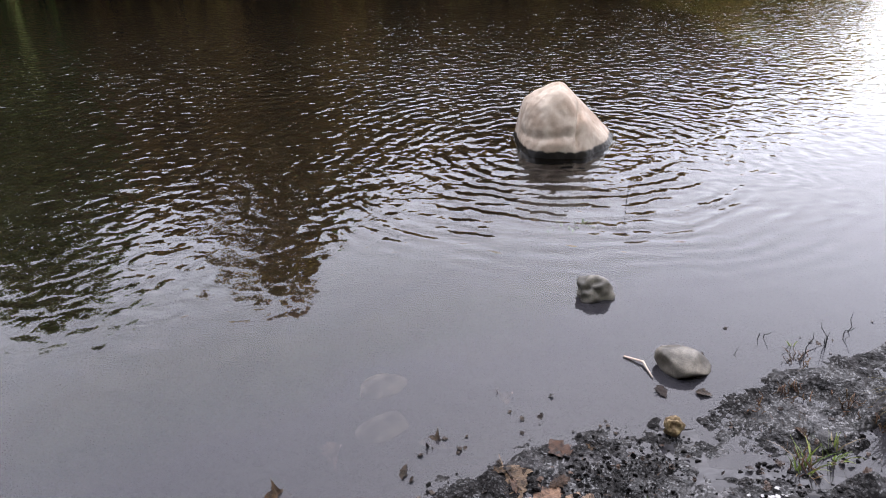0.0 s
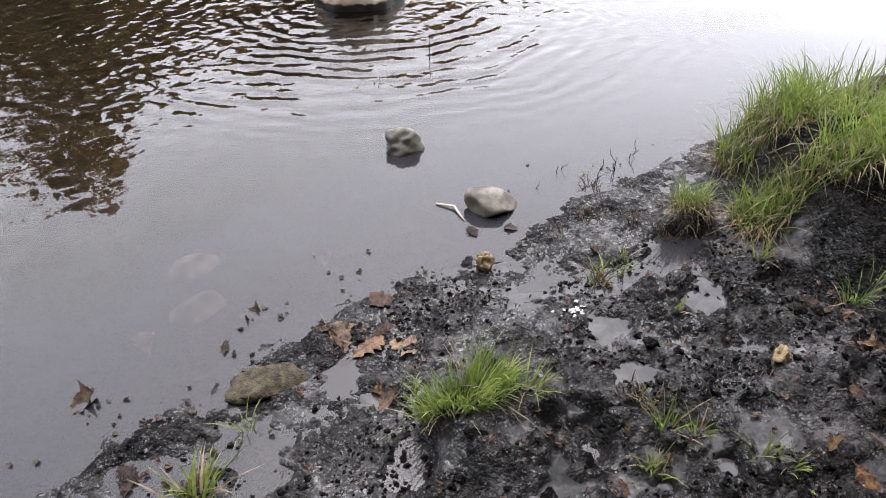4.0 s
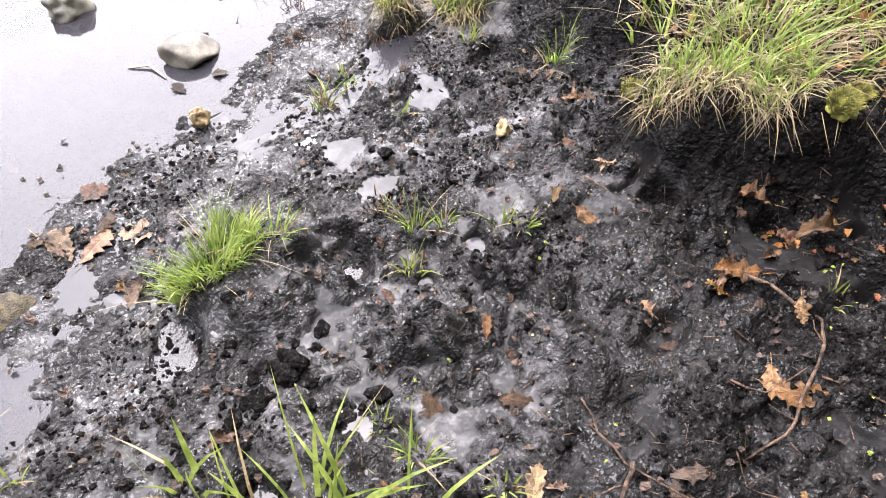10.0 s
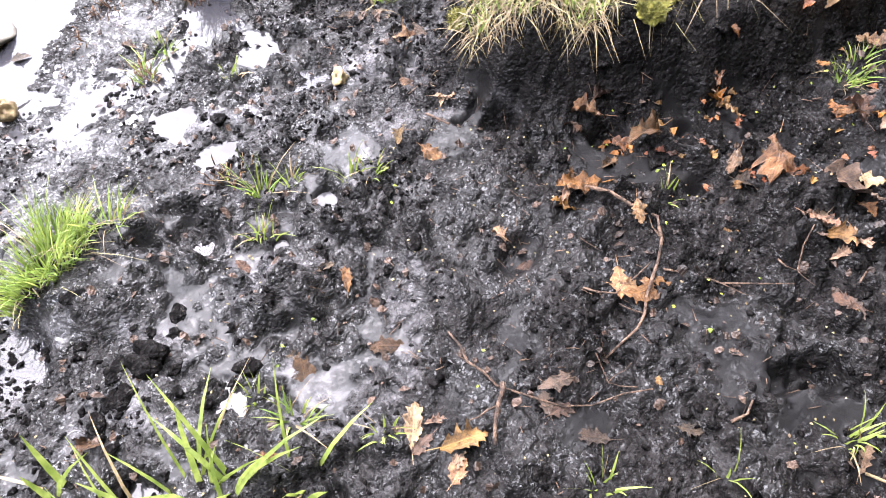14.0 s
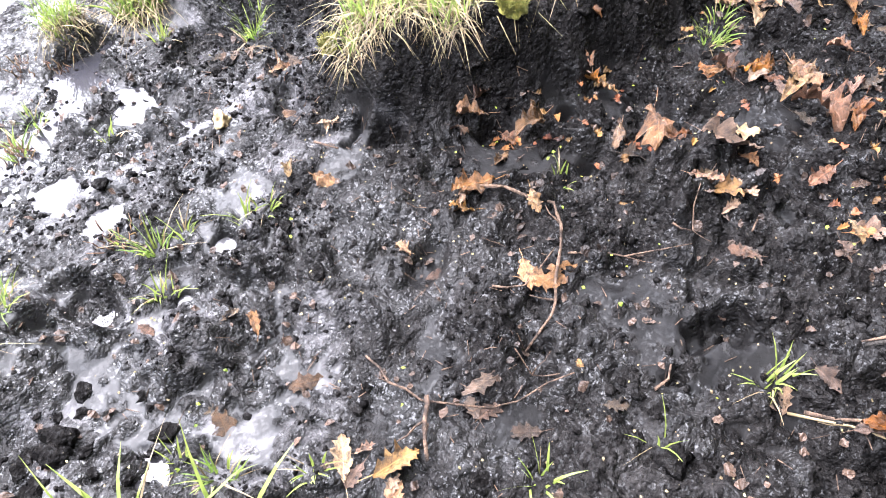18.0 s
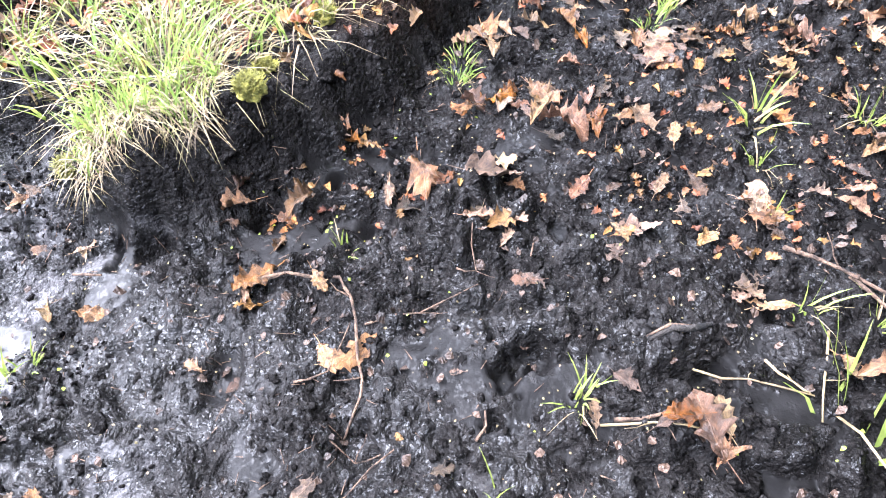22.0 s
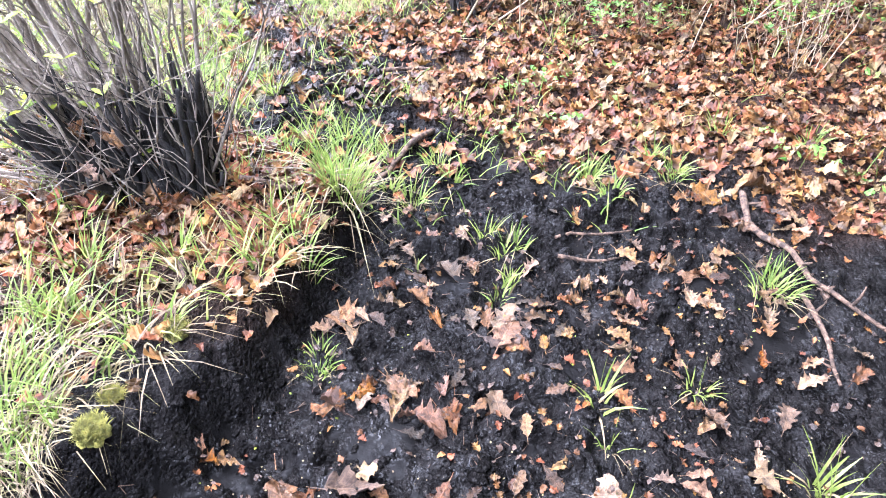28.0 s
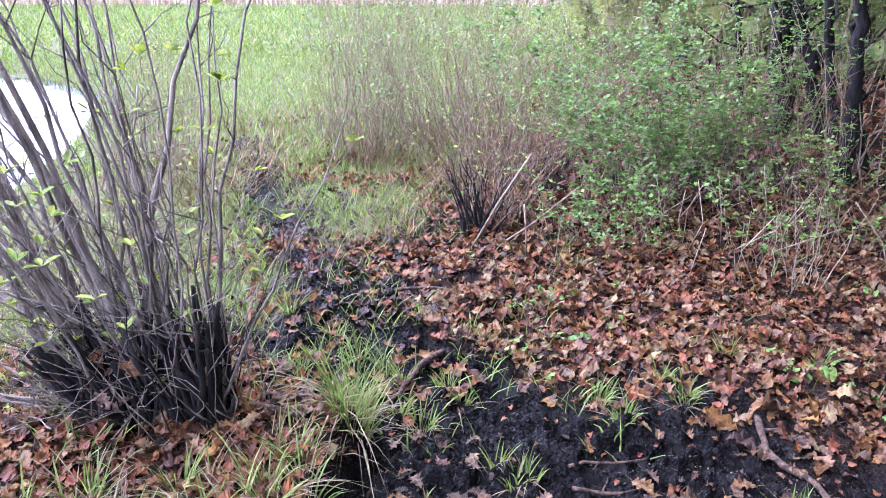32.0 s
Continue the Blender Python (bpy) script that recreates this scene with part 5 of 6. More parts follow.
# the bank's own mat of straw and grass
BANK_GRASS = [(1.72, 0.86, 1), (1.86, 0.98, 0), (1.90, 0.72, 1), (2.02, 0.86, 0), (2.05, 0.60, 1), (2.14, 0.50, 0), (2.22, 0.66, 0), (2.30, 0.44, 1), (2.44, 0.48, 0),
              (1.75, 1.15, 1), (1.95, 1.15, 0), (2.16, 1.04, 0), (1.60, 1.25, 0), (2.05, 1.4, 0), (2.55, 0.36, 1), (1.85, 1.42, 1), (1.66, 1.5, 0)]
for i, (x, y, straw) in enumerate(BANK_GRASS):
    tussock(x, y, 0.12, 0.10, (22 if straw else 34) // (1 + 2 * (x > 1.95)), (80 if straw else 55) // (1 + (x > 1.95)), 0.15, "matted dry straw grass on the bank top" if straw else "fresh green grass growing through dead leaves on the bank",
            500 + i, 0.0075, 0.55, 0.8, "grass on the bank", hang=0.04 if straw else 0.0)
tussock(2.66, 0.24, 0.07, 0.07, 110, 70, 0.23, "tuft of grass with drooping straw skirt above the path", 531, 0.006, 0.4, 0.9, hang=0.08)


# ---------------------------------------------------------------- wood floor, meadow and brush
LEAF_CUTS = {}


def strewn(name, rng, x, y, size, mat, label, category, tilt=0.45, lift=0.008, lobes=5):
    """Many small leaves as one thing that nobody could count; lobes under five: plain scraps."""
    n = len(x)
    if not LEAF_CUTS:
        for k in range(10):
            LEAF_CUTS[5, k] = leaf_shape("coarse", 4000 + k, 0.8, (-1.0, 0.0, 1.0))[:2]
            LEAF_CUTS[0, k] = leaf_shape("beech", 4100 + k, 0.7, (-1.0, 1.0))[:2]
    t, e, g = rng.uniform(0, 2 * np.pi, n), rng.normal(0, tilt, n), rng.normal(0, tilt, n)
    z = np.maximum(ground_height(x, y), 0) + lift + 0.3 * np.abs(np.sin(e)) * size + rng.uniform(0, 0.02, n) * (size > 0.05)
    cut = rng.integers(0, 10, n)
    verts, faces, at = [], [], 0
    for k in range(10):
        one = np.flatnonzero(cut == k)
        base, tris = LEAF_CUTS[5 if lobes > 4 else 0, k]
        p = np.array(base)[None] * size[one][:, None, None] * np.array([1.0 if lobes > 4 else 1.5, 1, 1])
        p[..., 2] += p[..., 0] * np.sin(e[one])[:, None] + p[..., 1] * np.sin(g[one])[:, None]
        c, s = np.cos(t[one])[:, None], np.sin(t[one])[:, None]
        verts.append(np.stack([c * p[..., 0] - s * p[..., 1] + x[one][:, None], s * p[..., 0] + c * p[..., 1] + y[one][:, None], p[..., 2] + z[one][:, None]], 2).reshape(-1, 3))
        faces += (np.array(tris)[None] + (at + np.arange(len(one)) * len(base))[:, None, None]).reshape(-1, 4).tolist()
        at += len(one) * len(base)
    return single(name, mesh(name, np.concatenate(verts), faces, mat), pose(0, 0, 0), label, category, kind="stuff")


def pick(rng, n, x0, x1, y0, y1, want):
    """Random places where want(x, y, covers) is likely."""
    x, y = rng.uniform(x0, x1, n), rng.uniform(y0, y1, n)
    _, s, b = lie(x, y)
    keep = rng.uniform(0, 1, n) < want(x, y, s, b, covers(x, y, s, b))
    return x[keep], y[keep]


def clod_field(rng, n):
    """Crumbs of mud, 4 to 20 mm, each an uneven lump of twenty faces."""
    bm = bmesh.new()
    bmesh.ops.create_icosphere(bm, subdivisions=1, radius=1.0)
    base = np.array([v.co[:] for v in bm.verts])
    tris = np.array([[v.index for v in f.verts] for f in bm.faces])
    bm.free()
    x, y = pick(rng, n, -0.9, 4.2, -1.5, 2.1, lambda x, y, s, b, c: smooth(0.0, 0.35, s) * (b < 0.12) * (relief(x, y, s, b)[1] < 0.2) * np.clip(0.25 + 0.9 * fbm(x * 5, y * 5, 61, 2), 0.05, 1))
    n = len(x)
    r = 0.003 + 0.011 * rng.beta(1.0, 4.5, n)
    z = np.maximum(ground_height(x, y), 0)
    v = base[None] * rng.uniform(0.45, 1.5, (n, len(base), 1)) * (r[:, None] * np.stack([rng.uniform(0.8, 1.5, n), rng.uniform(0.8, 1.5, n), rng.uniform(0.6, 1.0, n)], 1))[:, None]
    v += np.stack([x, y, z + r * 0.05], 1)[:, None]
    f = (tris[None] + (np.arange(n) * len(base))[:, None, None]).reshape(-1, 3)
    return single("mud_crumbs", mesh("mud_crumbs", v.reshape(-1, 3), f.tolist(), MUD, True), pose(0, 0, 0), "loose black crumbs of trodden mud", "mud", kind="stuff")


def clod_lumps(rng, n):
    """Larger torn clods, sunk by half into the mud."""
    bm = bmesh.new()
    bmesh.ops.create_icosphere(bm, subdivisions=2, radius=1.0)
    base = np.array([v.co[:] for v in bm.verts])
    tris = np.array([[v.index for v in f.verts] for f in bm.faces])
    bm.free()
    x, y = pick(rng, n, -0.9, 3.6, -1.5, 2.1, lambda x, y, s, b, c: smooth(0.02, 0.3, s) * (b < 0.1) * np.clip(0.15 + 1.3 * fbm(x * 3.3, y * 3.3, 63, 2), 0.03, 1))
    near = np.argsort(np.hypot(x - 0.9, y - 0.4))[:300]
    shapes = []
    for size in np.linspace(0.010, 0.032, 12):
        k = rng.uniform(-9, 9)
        bump = 1 + 0.28 * np.sin(3.1 * base[:, 0] + k) * np.sin(2.7 * base[:, 1] + 2 * k) + 0.16 * np.sin(6.3 * base[:, 2] + 5.1 * base[:, 0] + 3 * k) + rng.uniform(-0.22, 0.22, len(base))
        v = base * bump[:, None] * size * np.array([rng.uniform(0.8, 1.6), rng.uniform(0.8, 1.6), rng.uniform(0.35, 0.65)])
        shapes.append((size, mesh("clod", v, tris.tolist(), MUD, True)))
    z = np.maximum(ground_height(x, y), 0)
    for i in near:
        size, me = shapes[int(12 * rng.beta(1.1, 3.0))]
        part("clod", me, ground, m=pose(float(x[i]), float(y[i]), float(z[i]) - 0.05 * size, 0, 0, rng.uniform(0, 360)))


rng = np.random.default_rng(5)
clod_field(rng, 60000)
clod_lumps(rng, 2600)
x, y = pick(rng, 22000, 2.2, 6.0, -4.0, 1.9, lambda x, y, s, b, c: c[2] * 0.8)
strewn("leaf_litter", rng, x, y, 0.025 + 0.07 * rng.beta(1.5, 2.5, len(x)), LITTER, "thick litter of rust-brown dead leaves on the wood floor", "leaf litter", 0.33)
x, y = pick(rng, 6500, 2.0, 6.0, -4.0, 1.9, lambda x, y, s, b, c: np.maximum(c[2] * np.where(b > 0.05, 0.5, 1.0), 0.1 * (b > 0.1)) * 0.8)
strewn("pale_leaf_litter", rng, x, y, 0.025 + 0.07 * rng.beta(1.5, 2.0, len(x)), LITTER_PALE, "pale buff dead leaves lying on the darker litter", "leaf litter", 0.4, 0.02)
x, y = pick(rng, 12000, 5.5, 16.0, -11.0, 1.5, lambda x, y, s, b, c: c[2] * 0.75)
strewn("leaf_litter", rng, x, y, rng.uniform(0.06, 0.15, len(x)), LITTER, "rust-brown dead leaves under the far brush", "leaf litter", 0.4, lobes=4)
x, y = pick(rng, 2300, 1.5, 3.4, 0.2, 2.0, lambda x, y, s, b, c: np.clip(smooth(0.05, 0.2, b) * smooth(1.4, 2.3, x) * 0.55, 0, 1))
strewn("leaf_litter", rng, x, y, rng.uniform(0.03, 0.08, len(x)), LITTER, "dead brown leaves caught in the bank grass", "leaf litter", 0.35)
x, y = pick(rng, 4600, 1.3, 5.0, -2.0, 1.2, lambda x, y, s, b, c: np.clip(0.12 + 0.10 * smooth(2.3, 2.9, x) + 0.5 * smooth(0.0, 0.5, fbm(x * 2, y * 2, 8, 2)), 0, 1) * (b < 0))
strewn("leaf_litter", rng, x, y, np.where(x < 3.0, 0.25, 1.0) * rng.uniform(0.03, 0.10, len(x)) + 0.012, LITTER, "scattered dark brown leaves trodden into the path", "leaf litter", 0.2)
x, y = pick(rng, 3200, -0.9, 2.6, -1.6, 2.2, lambda x, y, s, b, c: 0.55 * (s > 0.1) * (b < 0))
strewn("leaf_scraps", rng, x, y, rng.uniform(0.008, 0.03, len(x)), LEAF_DARK, "torn dark scraps of rotten leaves in the mud", "leaf litter", 0.5, 0.006, 4)
x, y = pick(rng, 4500, -0.7, 2.6, -1.6, 1.9, lambda x, y, s, b, c: 0.75 * smooth(0.2, 0.8, s) * (b < 0) * smooth(-0.3, 0.6, fbm(x * 3, y * 3, 19, 2)))
strewn("seed_specks", rng, x, y, rng.uniform(0.003, 0.009, len(x)), STRAW, "pale seeds and bud scales sprinkled over the mud", "seeds", 0.3, 0.005, 2)
x, y = pick(rng, 420, 0.2, 2.4, -1.4, 1.1, lambda x, y, s, b, c: 0.8 * smooth(0.8, 1.4, s) * (b < 0) * smooth(-0.1, 0.4, fbm(x * 4, y * 4, 23, 2)))
strewn("seedlings", rng, x, y, rng.uniform(0.006, 0.013, len(x)), SPRING, "tiny pale green seedlings sprouting in the mud", "seedlings", 0.3, 0.010, 2)
x, y = pick(rng, 2600, 2.8, 7.5, -4.5, 1.0, lambda x, y, s, b, c: 0.5 * c[2] * smooth(0.05, 0.6, fbm(x * 1.3, y * 1.3, 29, 2)))
strewn("woodland_seedlings", rng, np.repeat(x, 5) + rng.normal(0, 0.035, 5 * len(x)), np.repeat(y, 5) + rng.normal(0, 0.035, 5 * len(x)), rng.uniform(0.02, 0.045, 5 * len(x)), ROSE,
       "low green leafy seedlings among dead leaves", "seedlings", 0.5, 0.05, 3)


def field(name, rng, x, y, tall, wide, mat, label, lean=0.4):
    b = np.stack([x, y, np.maximum(ground_height(x, y), -0.05) - 0.01], 1)
    v, f = blades(rng, b, tall, wide, lean, 0.5)
    return single(name, mesh(name, v, f, mat), pose(0, 0, 0), label, "grass", kind="stuff")


x, y = pick(rng, 16000, 2.8, 7.5, -0.8, 4.6, lambda x, y, s, b, c: (0.95 * c[3] * (0.25 + 0.75 * smooth(-0.25, 0.35, fbm(x * 2.1, y * 2.1, 45, 3))) + 0.12 * (b > 0.1)) * (s > 0.05))
field("meadow_grass", rng, x, y, 0.16, 0.007, BLADE, "fresh green meadow grass beside the muddy trail")
x, y = pick(rng, 5200, 2.6, 8.0, -0.9, 2.4, lambda x, y, s, b, c: 0.9 * smooth(0.05, 0.45, fbm(x * 2.2, y * 2.2, 66, 2)) * (1 - c[3]))
field("trail_grass", rng, x, y, 0.11, 0.007, BLADE, "short green grass along the trodden trail", 0.6)
x, y = pick(rng, 900, 1.9, 3.8, -0.1, 1.8, lambda x, y, s, b, c: (b > 0.08) * smooth(-0.1, 0.5, fbm(x * 2.6, y * 2.6, 67, 2)))
field("bank_grass", rng, x, y, 0.14, 0.0065, BLADE, "sparse green grass among dead leaves on the bank", 0.5)
x, y = pick(rng, 500, 1.7, 3.8, -0.1, 1.8, lambda x, y, s, b, c: 0.8 * (b > 0.02) * smooth(-0.2, 0.5, fbm(x * 2.3, y * 2.3, 69, 2)))
field("bank_straw", rng, x, y, 0.11, 0.0045, STRAW, "broken straw lying over dead leaves on the bank", 1.6)
x, y = pick(rng, 700, 2.4, 5.4, -0.9, 1.4, lambda x, y, s, b, c: 0.8 * smooth(0.0, 0.5, fbm(x * 2.0, y * 2.0, 68, 2)))
field("trail_straw", rng, x, y, 0.12, 0.005, STRAW, "trodden straw lying along the trail", 1.4)
x, y = pick(rng, 13000, 2.8, 8.5, -0.8, 4.6, lambda x, y, s, b, c: (0.6 * c[3] + 0.35 * (b > 0.15)) * (s > 0.05) * smooth(-0.1, 0.5, fbm(x * 1.1, y * 1.1, 41, 2)))
field("meadow_straw", rng, x, y, 0.20, 0.006, STRAW, "pale dead grass lying in the meadow", 0.9)
x, y = pick(rng, 26000, 7.0, 18.0, -3.0, 12.0, lambda x, y, s, b, c: 0.95 * c[3] * (s > 0.1))
field("meadow_grass", rng, x, y, 0.24, 0.014, BLADE, "fresh green marsh meadow grass")
x, y = pick(rng, 30000, 17.0, 46.0, -16.0, 30.0, lambda x, y, s, b, c: 0.9 * c[3] * (s > 0.3))
field("meadow_grass", rng, x, y, 0.38, 0.05, BLADE, "distant green marsh meadow")
x, y = rng.uniform(41, 52, 16000), rng.uniform(-40, 62, 16000)
b_ = np.stack([x, y, np.full(len(x), 0.2)], 1)
v_, f_ = blades(rng, b_, 2.3, 0.09, 0.08, 0.12)
single("reed_bed", mesh("reed_bed", v_, f_, REED), pose(0, 0, 0), "distant belt of pale dry reeds", "reeds", kind="stuff")
x, y = pick(rng, 900, 3.0, 8.0, -4.0, 0.3, lambda x, y, s, b, c: 0.3 * c[2])
field("wood_grass", rng, x, y, 0.16, 0.007, BLADE, "sparse green grass in the leaf litter", 0.6)
x, y = pick(rng, 2200, 3.6, 9.5, -4.0, 3.0, lambda x, y, s, b, c: 0.35 * smooth(0.0, 0.5, fbm(x * 1.2, y * 1.2, 51, 2)))
field("dead_stems", rng, x, y, 0.42, 0.006, STRAW, "thin dead straw stems standing in the brush", 0.5)

x, y = pick(rng, 5200, 5.6, 9.8, -3.2, 3.4, lambda x, y, s, b, c: 0.9 * smooth(0.0, 0.4, fbm(x * 1.0, y * 1.0, 52, 2)) * (s > 0.1))
field("dead_sedge", rng, x, y, 0.36, 0.007, SEDGE, "brown dead sedge round the feet of the willow brush", 0.6)
x, y = pick(rng, 5200, 3.6, 9.5, -0.6, 3.0, lambda x, y, s, b, c: (0.75 * (np.abs(beside(TRAIL, x, y)) < 0.34) + 0.5 * smooth(0.1, 0.5, fbm(x * 1.6, y * 1.6, 53, 2))) * (s > 0.1))
strewn("trail_leaves", rng, x, y, rng.uniform(0.03, 0.085, len(x)), LEAF_DARK, "dark sodden leaves trodden into the meadow trail", "leaf litter", 0.45, 0.02)
x, y = pick(rng, 2600, 4.4, 8.0, -0.4, 1.6, lambda x, y, s, b, c: 0.9 * smooth(0.05, 0.4, fbm(x * 1.5, y * 1.5, 54, 2)))
strewn("leaf_litter", rng, x, y, rng.uniform(0.04, 0.09, len(x)), LITTER, "rust-brown dead leaves lying in the meadow edge", "leaf litter", 0.45, 0.03)
x, y = pick(rng, 1500, 4.2, 9.0, 0.1, 2.6, lambda x, y, s, b, c: 0.85 * (np.abs(beside(TRAIL, x, y)) < 0.36) * smooth(-0.1, 0.3, fbm(x * 3, y * 3, 55, 2)))
field("trail_grass", rng, x, y, 0.13, 0.008, BLADE, "green grass growing across the muddy trail", 0.7)
x, y = pick(rng, 900, 2.9, 4.5, 0.0, 0.8, lambda x, y, s, b, c: 0.85 * smooth(0.0, 0.4, fbm(x * 4, y * 4, 56, 2)) * (b < 0.1))
field("trail_grass", rng, x, y, 0.12, 0.007, BLADE, "small green tufts at the foot of the bank", 0.6)


def brush(x, y, rx, ry, stems, high, r, mat, label, seed, leaf=None, leaves=0, size=0.02, fan=0.35, group="brush", name="bush", twigs=2):
    """A bush of many thin stems with side twigs and, where it is in leaf, small leaf clusters."""
    rr = random.Random(seed)
    ob = thing(name, (x, y, top(x, y) - 0.02), label, "bush", group)
    tips, bunch, made = [], [], 0
    for i in range(stems):
        a, q = rr.uniform(0, 2 * math.pi), rr.uniform(0, 1) ** 0.5
        bx, by = rx * q * math.cos(a) * 0.6, ry * q * math.sin(a) * 0.6
        h = high * rr.uniform(0.5, 1.05)
        p = along((bx, by, 0), (bx * 1.7 + rr.gauss(0, fan) * h, by * 1.7 + rr.gauss(0, fan) * h, h), 6, 0.018 * h, seed + i)
        pieces = [stem(p, r * rr.uniform(0.6, 1.3), r * 0.3, 5)]
        for k in range(twigs):
            j = rr.randint(2, 6)
            d = Vector((rr.gauss(0, 0.6), rr.gauss(0, 0.6), rr.uniform(0.1, 1))).normalized() * rr.uniform(0.12, 0.35) * high * 0.6
            tw = along(p[j], p[j] + d, 3, 0.012, seed + 7 * i + k)
            pieces.append(stem(tw, r * 0.4, r * 0.15, 4))
            tips += tw[1:]
        tips += p[3:]
        v, f = joined(pieces)
        part("stem", mesh("stem", v, f, mat, True), ob)
    if leaf:
        for i in range(leaves):
            c = rr.choice(tips) + Vector((rr.gauss(0, 0.03), rr.gauss(0, 0.03), rr.gauss(0, 0.03)))
            for k in range(3):
                t = rr.uniform(0, 6.28)
                u = Vector((math.cos(t), math.sin(t), rr.uniform(-0.3, 0.8))).normalized()
                w = u.cross(Vector((rr.gauss(0, 0.4), rr.gauss(0, 0.4), 1))).normalized() * size * rr.uniform(0.3, 0.45)
                ln = size * rr.uniform(0.8, 1.5)
                bunch.append(([c, c + u * ln * 0.45 + w, c + u * ln, c + u * ln * 0.45 - w], [(0, 1, 2), (0, 2, 3)]))
        part("foliage", mesh("foliage", *joined(bunch), leaf), ob, "small fresh green leaves")
    return ob


# the pruned dead clump beside the trail, with bent pale stalks
brush(5.0, -0.28, 0.16, 0.22, 26, 0.55, 0.011, BLACK_BARK, "clump of broken dark dead stems beside the trail", 700, fan=0.25, twigs=1)
brush(5.15, -0.35, 0.2, 0.3, 34, 1.15, 0.005, TWIG_BARK, "thin reddish bare stems rising from a dead clump", 720, fan=0.35, leaf=SPRING, leaves=120, size=0.018)
# arching green bush
brush(5.9, -1.55, 0.65, 0.75, 44, 1.6, 0.006, TWIG_BARK, "arching bush in fresh green leaf over dead leaves", 760, ROSE, 3000, 0.034, 0.44, twigs=6)
for i, (x, y, w, n, h, lv, f) in enumerate(((5.35, -1.5, 0.5, 24, 0.75, 420, 0.55), (5.0, -1.0, 0.4, 18, 0.6, 200, 0.5), (5.6, -1.95, 0.4, 20, 0.8, 380, 0.5), (6.6, -0.95, 0.5, 26, 1.5, 520, 0.4), (6.7, -2.7, 0.5, 26, 1.4, 420, 0.4), (5.6, -3.0, 0.35, 14, 0.7, 160, 0.4), (4.7, -2.7, 0.3, 12, 0.5, 120, 0.4), (6.0, -4.0, 0.4, 18, 1.0, 240, 0.4))):
    brush(x, y, w, w, n, h, 0.0045, TWIG_BARK, "low sprawling bramble with fresh green leaves over leaf litter", 6000 + 50 * i, ROSE, lv, 0.031, f, group="brambles", twigs=5)
for i, (x, y, w, n, h) in enumerate(((5.3, -0.55, 0.25, 22, 0.9), (5.75, -0.35, 0.3, 24, 0.95), (6.3, -0.2, 0.35, 28, 1.1), (6.2, -0.75, 0.35, 26, 1.15), (6.9, -0.45, 0.4, 30, 1.3), (4.6, -2.35, 0.25, 12, 0.6), (5.2, -2.5, 0.3, 14, 0.8), (6.3, -3.0, 0.35, 20, 1.3))):
    brush(x, y, w, w, n, h, 0.0042, RED_TWIG, "bare reddish-brown twigs standing in leaf litter", 6800 + 50 * i, SPRING, 60, 0.016, 0.38, group="bare twigs", twigs=4)
brush(5.9, -2.5, 0.4, 0.5, 24, 1.25, 0.006, TWIG_BARK, "spreading bush in fresh green leaf at the wood edge", 780, ROSE, 600, 0.036, 0.32, twigs=4)
brush(4.75, -1.25, 0.28, 0.35, 14, 0.5, 0.004, TWIG_BARK, "low green-leaved bramble on leaf litter", 800, ROSE, 170, 0.028, 0.5, twigs=4)
brush(4.5, -2.05, 0.25, 0.3, 12, 0.6, 0.004, TWIG_BARK, "small bare bramble with a few green leaves", 820, ROSE, 120, 0.03, 0.35, twigs=3)
brush(4.1, -2.05, 0.2, 0.25, 12, 0.62, 0.004, DRY_STALK, "thicket of thin dry pale stalks", 830, fan=0.2)
# tall willow brush in the meadow and behind
NEAR_WILLOWS = [(7.2, 0.75, 0.55, 90, 1.8, 420), (7.9, 0.1, 0.6, 80, 2.0, 420), (8.2, 1.4, 0.3, 34, 1.4, 200), (9.6, -0.4, 0.7, 60, 2.1, 460), (8.6, -1.6, 0.6, 46, 2.0, 420), (10.5, -2.4, 0.8, 56, 2.2, 500), (7.4, -2.4, 0.4, 26, 1.6, 260), (12.5, -1.2, 0.9, 56, 2.3, 480), (12.0, -4.6, 0.9, 50, 2.4, 460)]
FAR_WILLOWS = [(14.5, -3.4, 1.0, 50, 2.5, 440), (7.6, 2.9, 0.35, 30, 1.3, 120), (5.6, 1.9, 0.3, 30, 1.0, 60), (6.4, 2.7, 0.4, 36, 1.1, 90), (7.4, 3.3, 0.4, 34, 1.1, 90), (5.0, 2.3, 0.3, 24, 0.8, 40), (8.8, 0.9, 0.4, 50, 1.8, 260), (9.8, 3.9, 0.4, 26, 1.2, 120), (10.2, -5.2, 0.7, 40, 2.2, 420)]
for i, (x, y, w, n, h, lv) in enumerate(NEAR_WILLOWS + FAR_WILLOWS):
    brush(x, y, w * 1.15, w * 1.15, n, h * 1.2, 0.0046, WILLOW_BARK, "tall bare willow brush just coming into leaf", 900 + 60 * i, SPRING if i % 3 else ROSE, lv, 0.022 + 0.001 * x, 0.25, group="willow brush", twigs=3)


